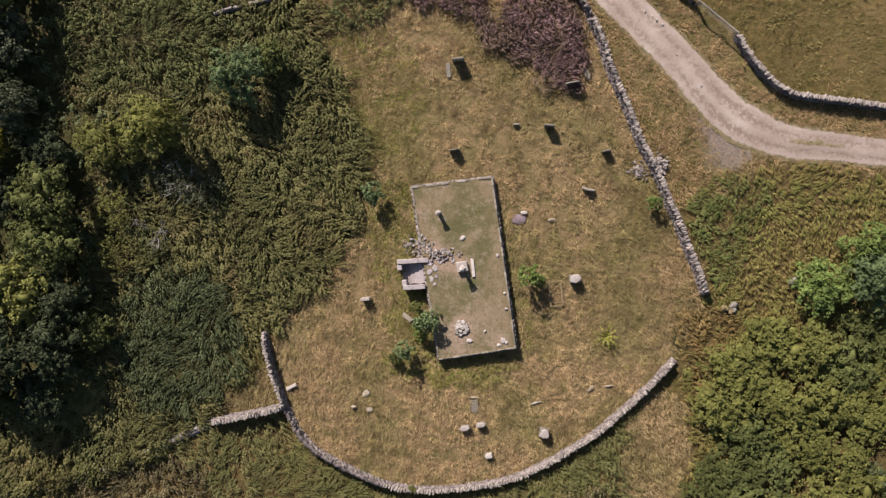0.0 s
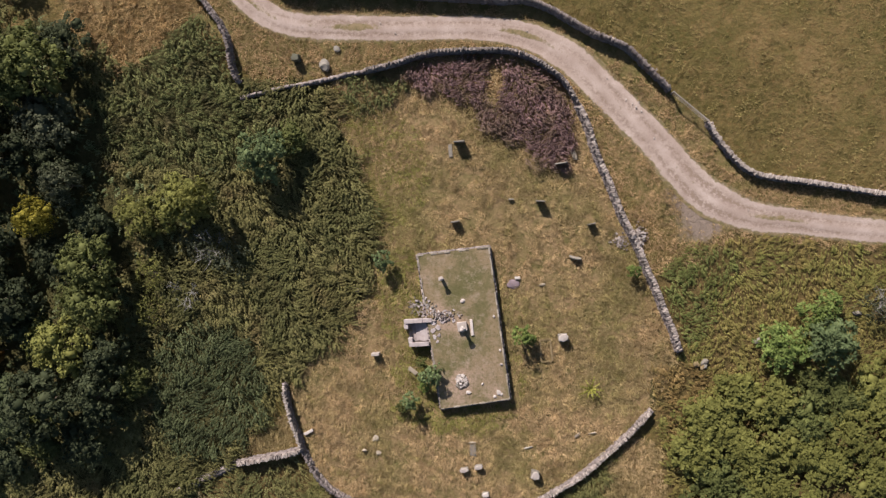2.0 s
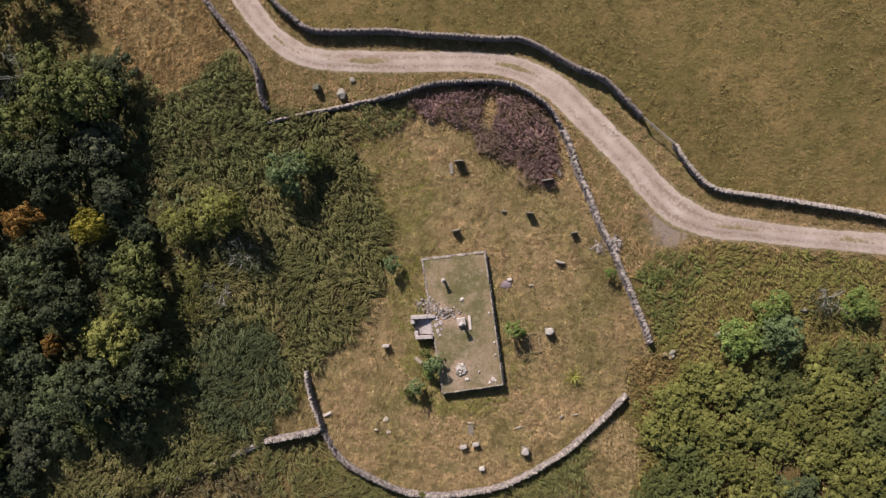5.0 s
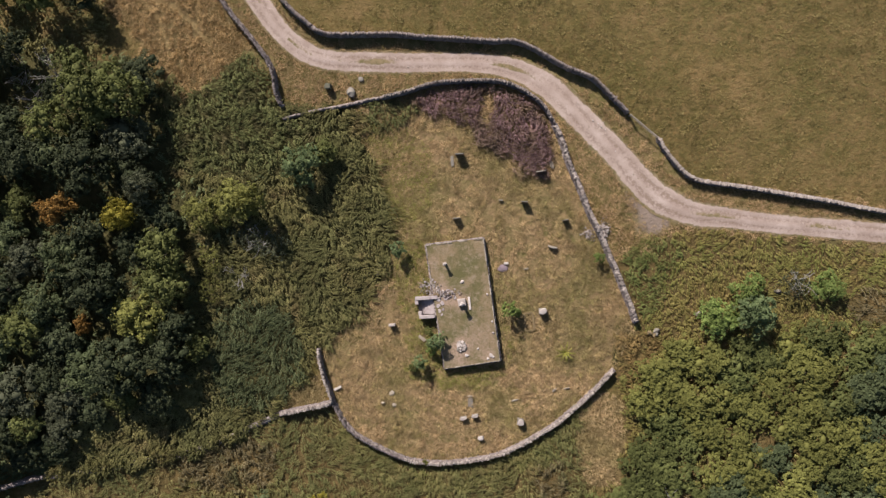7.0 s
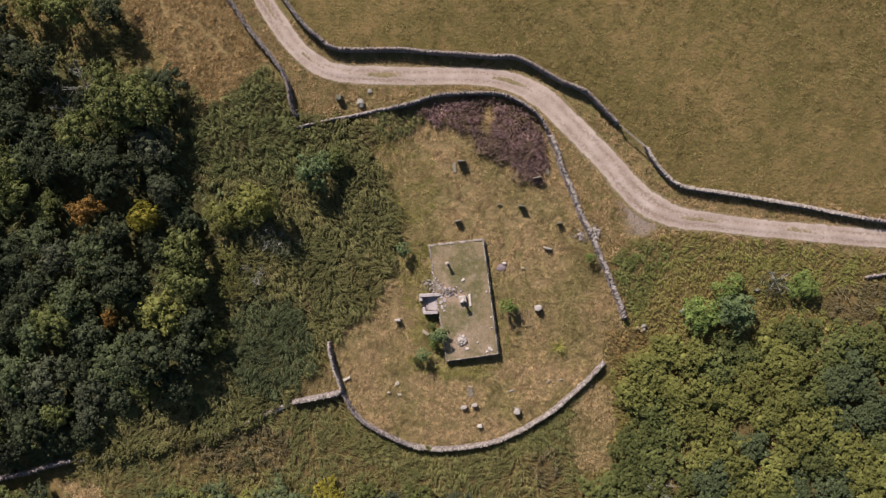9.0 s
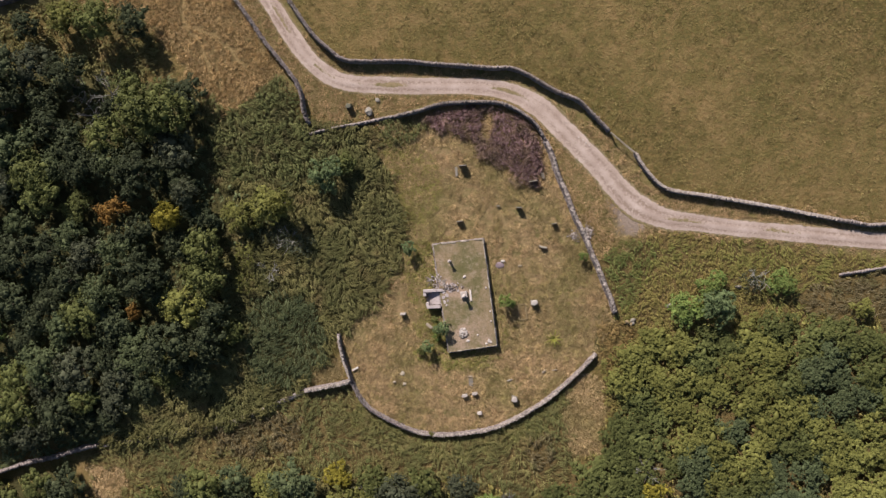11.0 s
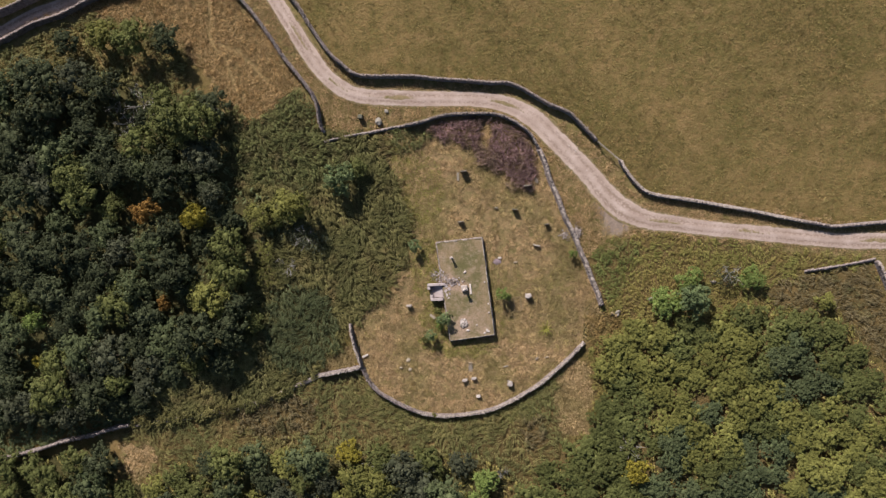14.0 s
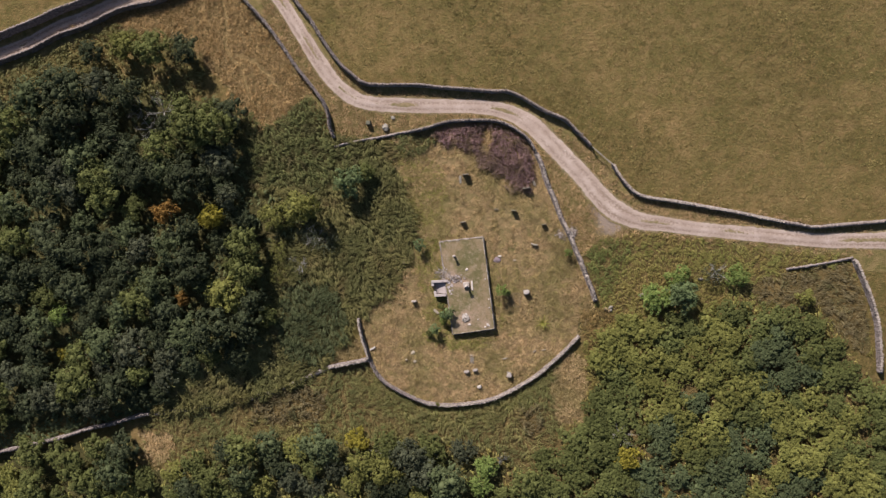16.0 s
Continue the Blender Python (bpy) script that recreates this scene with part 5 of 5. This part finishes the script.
def dead_bush(x, y, radius, seed, label):
    """Bare pale branches of a dead bush."""
    r = random.Random(seed)
    bm = bmesh.new()
    for _ in range(9):
        a, t = r.uniform(0, 6.28), r.uniform(0.5, 1.0)
        end = Vector((radius * t * math.cos(a), radius * t * math.sin(a), radius * r.uniform(0.5, 1.0)))
        tube(bm, (0, 0, -0.1), end, 0.05, 0.025, 5)
        for _ in range(5):
            start = end * r.uniform(0.45, 1.0)
            tube(bm, start, start + Vector((r.gauss(0, 0.35), r.gauss(0, 0.35), r.uniform(0.0, 0.4))) * radius * 0.6, 0.022, 0.01, 4)
    ob = new("dead_bush", bpy.data.meshes.new("dead_bush"))
    bm.to_mesh(ob.data)
    bm.free()
    ob.data.materials.append(BARE_WOOD)
    ob.matrix_basis = pose(x, y, on(x, y))
    tagged(ob, label, "bush", "dead bushes")


BARE_WOOD = stone_material("bleached_wood", (0.12, 0.11, 0.1), (0.22, 0.2, 0.18), (0.34, 0.31, 0.28), (0.2, 0.19, 0.16), pieces=False)
for k, (x, y, r, where) in enumerate([(-46.9, 19.8, 2.2, "in a gap of the wood"), (-43.5, 19.2, 2.4, "in a gap of the wood"), (-40.9, 18.4, 1.8, "in a gap of the wood"),
                                      (-45.5, 16.8, 2.0, "in a gap of the wood"), (19.0, -23.2, 1.8, "beside a golden bush"), (30.4, -1.4, 1.7, "beside an olive bush"),
                                      (-22.3, 2.6, 1.9, "in bracken at the wood's edge"), (-24.8, -1.2, 1.6, "in bracken at the wood's edge"), (-13.6, -27.0, 1.6, "among green bushes"), (3.2, -27.4, 1.5, "among green bushes")]):
    dead_bush(x, y, r, 700 + k, "bleached bare dead bush " + where)


def thicken(poly, spacing, kinds, sizes, looks, where, group, seed, keep_off=(), squash=1.0, inset=1.5, spice=0.34, stands=()):
    """Fills a stretch of wood with trees at uneven spacing."""
    r = random.Random(seed)
    xs, ys = [p[0] for p in poly], [p[1] for p in poly]
    placed = list(keep_off)
    for _ in range(9000):
        x, y = r.uniform(min(xs), max(xs)), r.uniform(min(ys), max(ys))
        if not inside(poly, np.array([x, x + inset, x - inset, x, x]), np.array([y, y, y, y + inset, y - inset])).all() or any(inside(c, np.array([x]), np.array([y]))[0] for c in CLEARINGS):
            continue
        if any((x - a) ** 2 + (y - b) ** 2 < (spacing * f) ** 2 for a, b, f in placed):
            continue
        placed.append((x, y, 1.0))
        k = 0.5 + 0.62 * noise.noise((x * 0.15, y * 0.15, seed)) + r.uniform(-spice, spice)
        hue = looks[min(max(int(k * len(looks)), 0), len(looks) - 1)]
        if stands and r.random() < 0.8:
            hue = min(stands, key=lambda s: (s[0] - x) ** 2 + (s[1] - y) ** 2)[2]
        plant(kinds, x, y, r.uniform(*sizes), hue, where, group, squash)


STOOD = [(ob.location.x, ob.location.y, 1.0) for ob in scene.objects if ob.get("group") in ("trees of the west wood", "bushes of the south strip", "single trees and bushes")]
OPEN = [(-42.2, 5.5, 1.3), (-36.1, 5.1, 1.3), (-45.5, 17.6, 1.5), (-42.5, 19.6, 1.2), (-47.0, 19.0, 1.0)]
thicken(WOOD_WEST, 2.95, BROAD, (2.0, 3.2), ["dark", "dark", "blue", "dark", "dark", "green", "dark", "silver"], "in the dense wood", "trees of the west wood", 1, STOOD + OPEN, 0.9, 1.8)
STANDS = [(21.2, -10.2, "olive"), (30.6, -10.0, "olive"), (28.5, -13.7, "olive"), (23.6, -17.5, "olive"), (40.2, -22.2, "olive"), (43.8, -24.3, "olive"), (46.7, -27.2, "olive"), (32.9, -15.8, "olive"), (17.4, -11.5, "olive"),
          (34.1, -9.9, "green"), (41.9, -9.7, "green"), (45.5, -12.5, "green"), (35.1, -18.7, "green"), (19.2, -16.2, "green"), (50.1, -24.1, "green"), (15.7, -23.8, "green"), (47.8, -18.3, "green"), (11.4, -26.9, "green"),
          (25.5, -8.6, "green"), (39.2, -12.7, "blue"), (42.8, -16.3, "blue"), (29.5, -23.3, "blue"), (34.6, -24.6, "blue"), (22.3, -23.5, "blue"), (26.0, -27.9, "blue"), (39.0, -28.2, "blue")]
thicken(THICKET, 2.35, BUSHY, (1.9, 2.9), ["blue", "green", "green", "olive", "olive", "green", "green", "olive"], "in the low thicket", "bushes of the east thicket", 2, STOOD + [(19.0, -23.2, 0.7)], 0.52, 0.9, 0.2, STANDS)
thicken(WOOD_SOUTH, 2.9, BUSHY + BROAD[:2], (1.7, 2.6), ["silver", "green", "olive", "green", "dark", "olive", "green"], "in the south strip", "bushes of the south strip", 3, STOOD, 0.8, 0.8)


# ---- ground cover ----
WALL_FEET = np.vstack([smooth_line(w) for w in (NORTH[5:], EAST, SOUTH, WEST, SPUR, PADDOCK_B)])


def scatter(poly, per_m2, seed, off=()):
    rng = np.random.default_rng(seed)
    p = np.array(poly)
    lo, hi = p.min(0), p.max(0)
    n = int((hi - lo).prod() * per_m2)
    q = rng.uniform(lo, hi, (n, 2))
    def within(edge):
        """Inside a plan outline, its edge made uneven."""
        x, y = q[:, 0], q[:, 1]
        return inside(edge, x + 0.3 * np.sin(1.7 * x + 2.3 * y) + 0.22 * np.sin(4.1 * y - 3.3 * x), y + 0.3 * np.sin(2.1 * x - 1.3 * y) + 0.22 * np.sin(3.7 * x + 4.3 * y))

    q = q[within(poly)]
    q = q[away(TRACK_LINE, q[:, 0], q[:, 1]) > track_half(q[:, 0]) - 0.02]
    q = q[~inside(PLATFORM, q[:, 0], q[:, 1])]
    q = q[away(TRAILS, q[:, 0], q[:, 1]) > 0.22]
    q = q[((q[:, 0] - 16.6) / 2.3) ** 2 + ((q[:, 1] - 5.0) / 1.9) ** 2 > rng.uniform(0.1, 1.6, len(q))]
    for other in off:
        q = q[~within(other)]
    return q, rng


def lie(q, scale, seed, swing):
    """The way in which plants lean, alike for neighbours."""
    return np.array([noise.noise((x * scale, y * scale, seed)) for x, y in q]) * swing


def blades(name, label, poly, per_m2, blade_count, long, wide, lean, material, seed, off=(), patchy=0.0, bias=-1.2, swing=2.6, grain=0.6):
    """Tufts of bent blades."""
    q, rng = scatter(poly, per_m2, seed, off)
    if patchy:
        k = np.array([noise.noise((x * 0.9, y * 0.9, seed)) + 0.6 * noise.noise((x * 0.12, y * 0.12, seed)) for x, y in q])
        q = q[k > patchy + rng.normal(0, 0.2, len(q))]
    n = len(q) * blade_count
    base = np.repeat(q, blade_count, 0) + rng.normal(0, 0.09, (n, 2))
    a = bias + np.repeat(lie(q, grain, seed + 0.5, swing) + rng.normal(0, 0.8, len(q)), blade_count) + rng.normal(0, 0.6, n)
    dx, dy = np.cos(a), np.sin(a)
    ln = long * rng.uniform(0.5, 1.3, n)
    out = ln * lean * rng.uniform(0.4, 1.3, n)
    up = np.sqrt(np.maximum(ln ** 2 - out ** 2, (0.3 * ln) ** 2))
    w = wide * rng.uniform(0.6, 1.4, n) * 0.5
    sx, sy = -np.sin(a) * w, np.cos(a) * w
    z = height(base[:, 0], base[:, 1]) - 0.01
    p0 = np.c_[base[:, 0] - sx, base[:, 1] - sy, z + up * 0.15]
    p1 = np.c_[base[:, 0] + sx, base[:, 1] + sy, z + up * 0.15]
    p2 = np.c_[base[:, 0] + dx * out, base[:, 1] + dy * out, z + up]
    v = np.stack([p0, p1, p2], 1).reshape(-1, 3)
    me = arrays(name, v, np.arange(3 * n).reshape(-1, 3), material)
    tagged(new(name, me), label, name.replace("_", " "), kind="stuff")


def fronds(name, label, poly, per_m2, count, long, rise, material, seed, off=(), category="bracken", bias=-1.1, swing=3.0, grain=0.3, slim=0.2):
    """Bracken: arching fronds with toothed sides, several to a plant."""
    q, rng = scatter(poly, per_m2, seed, off)
    q = q[away(WALL_FEET, q[:, 0], q[:, 1]) > rng.uniform(0.4, 0.9, len(q))]
    n = len(q) * count
    plants = np.repeat(q, count, 0) + rng.normal(0, 0.13, (n, 2))
    a = bias + np.repeat(lie(q, grain, seed + 0.5, swing) + rng.normal(0, 0.3, len(q)), count) + rng.normal(0, 0.3, n)
    ln = long * rng.uniform(0.6, 1.25, n)
    top = rise * np.repeat(rng.uniform(0.72, 1.15, len(q)), count) * rng.uniform(0.75, 1.12, n)
    droop = rng.uniform(0.05, 0.35, n) * ln
    z0 = height(plants[:, 0], plants[:, 1])
    c, s = np.cos(a), np.sin(a)
    verts = np.zeros((n, 16, 3))
    for k in range(6):
        u = k / 5
        d = 0.05 + ln * u
        verts[:, k] = np.c_[plants[:, 0] + c * d, plants[:, 1] + s * d, z0 + top * (0.55 + 0.45 * np.sin(np.pi * min(u * 1.3, 1))) - droop * u ** 2]
        if k < 5:
            w = ln * slim * (0.55 + 0.45 * math.sin(math.pi * min(1, 0.35 + u))) * (1 - u * 0.75)
            f = d + ln * 0.08
            for side, slot in ((1, 6), (-1, 11)):
                verts[:, slot + k] = np.c_[plants[:, 0] + c * f - side * s * w, plants[:, 1] + s * f + side * c * w, verts[:, k, 2] - 0.12 * w]
    tris = []
    for k in range(5):
        tris += [(k, k + 1, 6 + k), (k, 11 + k, k + 1)]
    t = (np.array(tris)[None] + 16 * np.arange(n)[:, None, None]).reshape(-1, 3)
    tagged(new(name, arrays(name, verts.reshape(-1, 3), t, material)), label, category, kind="stuff")


RUSTY = [(13.0, -6.2), (15.4, -6.4), (17.0, -7.4), (17.3, -10.4), (15.2, -12.9), (14.0, -12.2), (13.2, -10.8), (12.7, -8.2)]
GREEN_SIDE = [(13.3, 0.6), (14.0, 1.9), (16.8, 2.9), (19.4, 2.4), (19.0, 0.4), (17.6, -0.6), (17.9, -2.4), (16.6, -4.4), (15.1, -5.0), (14.4, -3.4)]
GAP = [(-0.5, 17.2), (1.1, 17.2), (1.5, 16.2), (1.1, 15.2), (0.4, 14.2), (-0.4, 14.7), (-0.3, 16.0)]
CORNER = [(-12.0, 16.0), (-9.7, 16.4), (-6.9, 16.1), (-6.4, 15.1), (-8.3, 13.8), (-9.8, 13.0), (-11.2, 14.0)]
FIELD = FIELD_A[2:] + FIELD_B + [(60, 46), (-33, 46)]
BRAMBLE = [(-32.5, 14.0), (-28.6, 17.0), (-25.5, 20.0), (-22.6, 21.4), (-20.9, 17.0), (-20.3, 14.8), (-16.3, 14.2), (-16.3, 11.4), (-22.4, 9.3), (-31.5, 9.4)]
MOOR = [(35.3, -3.0), (39.9, -1.4), (47.4, 0.0), (50.3, -6.8), (50.2, -12.6), (47.3, -9.8), (43.6, -5.8), (40.1, -5.9), (35.7, -4.9)]
DEAD = [[(-31.6, -19.4), (-25.3, -17.7), (-20.7, -18.3), (-21.4, -22.2), (-26.9, -23.5), (-31.6, -22.5)], [(5.0, -20.4), (8.0, -19.4), (8.4, -23.6), (6.2, -24.4)]]
fronds("bracken", "dense olive and brown bracken west of the graves", SCRUB_WEST, 9.5, 3, 1.15, 0.55, BRACKEN, 601, [NETTLES, BRAMBLE, DEAD[0]] + CLEARINGS[2:], slim=0.075)
fronds("bramble", "green bramble and fern by the roadside wall", BRAMBLE, 9.5, 3, 0.85, 0.55, BRAMBLE_LEAF, 612, category="bramble", slim=0.09)
fronds("rank_grass", "dark green rank grass combed flat by the wind", NETTLES, 9, 3, 1.15, 0.65, NETTLE, 602, category="rank grass", swing=2.4, grain=0.2, slim=0.055, bias=-2.3)
fronds("bracken", "bracken turning rusty south of the curved wall", SCRUB_SOUTH, 8, 3, 0.9, 0.36, BRACKEN, 603, CLEARINGS + DEAD, slim=0.08)
fronds("bracken", "yellow-green and rusty bracken beside the track", SCRUB_EAST, 11, 3, 0.55, 0.24, BRACKEN_RUST, 604, [YARD, MOOR, GREEN_SIDE, RUSTY], slim=0.14)
fronds("bracken", "fresh green bracken outside the east wall", GREEN_SIDE, 13, 3, 0.5, 0.3, BRACKEN_FRESH, 624, [YARD], slim=0.15)
fronds("bracken", "dark brown withered bracken by the paddock wall", MOOR, 7, 3, 0.7, 0.4, BRACKEN_DEAD, 613, slim=0.12, bias=2.8, swing=2.0)
fronds("bracken", "rust-brown bracken in the gap of the wall", RUSTY, 13, 3, 0.5, 0.3, BRACKEN_BROWN, 631, slim=0.14)
BANK = [(x, y + 0.75) for x, y in OVERGROWN] + [(x, y - 0.25) for x, y in OVERGROWN[::-1]]
fronds("bracken", "tall olive bracken over a buried wall", BANK, 22, 3, 0.6, 0.9, BRACKEN, 630, slim=0.14)
for poly in DEAD:
    fronds("bracken", "patch of dull brown withered bracken", poly, 7, 3, 0.7, 0.5, BRACKEN_DEAD, 614, slim=0.12)
ROUGH_NW = [(-76.0, 20.5), (-66.0, 25.2), (-58.0, 28.3), (-50.5, 30.8), (-41.0, 29.0), (-37.5, 25.6), (-37.5, 21.5), (-46.0, 21.5), (-52.0, 22.5), (-66.0, 18.0)]
fronds("bracken", "olive and brown scrub between lane and wood", ROUGH_NW, 6, 3, 0.75, 0.5, BRACKEN, 616, slim=0.14)
fronds("undergrowth", "low green growth under the thicket's edge", THICKET, 1, 3, 0.85, 0.6, BRACKEN_RUST, 617, CLEARINGS, category="undergrowth", slim=0.15)
fronds("undergrowth", "low green growth among the south bushes", WOOD_SOUTH, 1, 3, 0.85, 0.6, BRACKEN_RUST, 618, CLEARINGS, category="undergrowth", slim=0.15)
fronds("woodland_ferns", "shaded ferns on the wood floor", WOOD_WEST, 1.0, 3, 0.8, 0.5, NETTLE, 605, category="ferns")
fronds("woodland_ferns", "shaded ferns at the wood's south edge", WOOD_EDGE, 9, 3, 0.9, 0.5, BRACKEN, 625, category="ferns")
fronds("bracken", "rusty bracken beside the small clearing", STRIP, 10, 3, 0.6, 0.35, BRACKEN_RUST, 626, slim=0.12)
fronds("heather", "dusky mauve and brown heather inside the north wall", PURPLE, 30, 3, 0.6, 0.62, HEATHER, 606, [GAP], category="heather", slim=0.075, bias=-1.4, swing=2.5)
blades("rough_grass", "dry straw and olive grass among the graves", YARD, 40, 7, 0.28, 0.038, 0.92, GRASS_YARD, 607, [PURPLE], -0.22)
blades("seeding_grass", "pale seeding grass in drifts among the graves", YARD, 26, 6, 0.4, 0.03, 0.8, GRASS_STRAW, 615, [PURPLE], 0.2)
blades("tawny_grass", "tall tawny grass gone to seed", TAWNY, 26, 7, 0.45, 0.04, 0.8, GRASS_TAWNY, 608)
for poly in CLEARINGS:
    blades("tawny_grass", "small clearing of straw-coloured grass", poly, 26, 7, 0.35, 0.04, 0.8, GRASS_STRAW, 609)
blades("pasture_tufts", "short tufts in the olive pasture", FIELD, 18, 5, 0.24, 0.055, 0.85, GRASS_FIELD, 610, (), 0.12, swing=2.0, bias=0.3)
LUSH = [(-9.4, 4.2), (-6.2, 3.2), (-5.8, 2.0), (-4.2, -9.0), (-3.7, -10.5), (1.7, -9.7), (2.4, -4.0), (3.4, -4.5), (3.2, -9.5), (1.4, -11.8), (-3.0, -12.6), (-7.6, -11.2), (-7.4, -5.0), (-9.8, -1.6), (-8.8, 1.4)]
blades("lush_grass", "greener grass round the platform's foot", LUSH, 44, 7, 0.3, 0.045, 0.8, GRASS_LUSH, 619, (), -0.1)
EDGE = [(-12.4, 15.4), (-11.0, 15.6), (-10.2, 12.4), (-8.9, 8.6), (-8.0, 4.8), (-8.4, 3.4), (-9.1, 4.8), (-10.3, 8.6), (-11.8, 12.4)]
blades("lush_grass", "yellow-green grass along the bracken's edge", EDGE, 34, 6, 0.28, 0.04, 0.8, GRASS_LUSH, 620, (), -0.3)
fronds("bramble", "low dark bramble in the north wall's corner", CORNER, 11, 3, 0.55, 0.45, BRAMBLE_LEAF, 622, category="bramble", slim=0.14)
blades("tawny_grass", "straw grass in a gap of the heather", GAP, 30, 7, 0.4, 0.04, 0.8, GRASS_STRAW, 623)
GREENER = [(-11.0, 14.6), (-8.0, 13.4), (-5.5, 11.5), (-4.6, 8.0), (-6.0, 5.0), (-8.4, 3.6), (-9.2, 5.0), (-10.3, 8.6), (-11.4, 12.4)]
blades("lush_grass", "green-tinged grass between bracken and graves", GREENER, 24, 6, 0.28, 0.04, 0.8, GRASS_LUSH, 627, (), 0.0)
SOUTH_FOOT = [(x, y - 0.3) for x, y in SOUTH[1:-1]] + [(x * 1.08, y - 3.2) for x, y in SOUTH[-2:0:-1]]
blades("rank_grass", "green and olive grass below the curved wall", SOUTH_FOOT, 26, 6, 0.4, 0.045, 0.8, GRASS_RANK, 632, CLEARINGS)
HOLLOW = [(-76.0, -27.6), (-62.5, -24.4), (-51.0, -22.0), (-44.0, -19.6), (-46.0, -22.2), (-54.6, -24.5), (-58.7, -25.9), (-67.0, -28.0), (-76.0, -30.2)]
fronds("undergrowth", "shaded growth between the wood and its wall", HOLLOW, 6, 3, 0.8, 0.5, NETTLE, 621, category="undergrowth")
VERGE = [(-30, 38), (-21, 26), (-14, 22), (2, 21.2), (13, 15), (19, 8.6), (50, 4.6), (50, 1.2), (20, 3.6), (14.2, 0.5), (12.7, 0.9), (11.8, 2.7), (11.1, 4.2), (10.4, 5.6), (9.5, 7.8), (8.5, 10.0), (7.8, 12.2), (7.1, 13.8), (6.0, 15.6), (3, 17.8), (-4, 18.2), (-19, 15.2), (-21, 20), (-30, 32)]
blades("verge_grass", "green and straw grass on the track's verges", VERGE, 36, 7, 0.28, 0.035, 0.85, GRASS_VERGE, 611, [YARD], -0.55)


def fern(x, y, long, material, label):
    """One fern: a ring of arching fronds."""
    verts, faces = [], []
    for k in range(9):
        a = k * 0.7 + 0.3 * noise.noise((k, 0, 0))
        c, s = math.cos(a), math.sin(a)
        at = len(verts)
        ln = long * (0.8 + 0.4 * noise.noise((k * 1.7, 3, 0)))
        for i in range(6):
            u = i / 5
            verts.append((c * ln * u, s * ln * u, 0.2 + 0.45 * math.sin(u * 2.4) * ln))
        for side in (1, -1):
            for i in range(5):
                u = i / 5 + 0.12
                w = side * ln * 0.17 * (1 - i / 5) ** 0.7
                verts.append((c * ln * u - s * w, s * ln * u + c * w, 0.18 + 0.45 * math.sin(i / 5 * 2.4) * ln))
        for i in range(5):
            faces += [(at + i, at + i + 1, at + 6 + i), (at + i, at + 11 + i, at + i + 1)]
    ob = new("fern", mesh_of("fern", verts, faces, material))
    ob.matrix_basis = pose(x, y, on(x, y))
    tagged(ob, label, "fern")


plant(FEATHER, -5.7, -19.9, 0.42, "olive", "rooted at the curved wall", "young trees in the enclosure")
fern(8.2, -8.6, 1.25, FERN_LEAF, "yellowing spreading fern beside a pale stone")
ledger("flat_stone", 8.35, -9.1, (0.35, 0.22, 0.15), 30, PALE_STONE, "pale stone beside a yellowing fern", 290, dz=0.14)
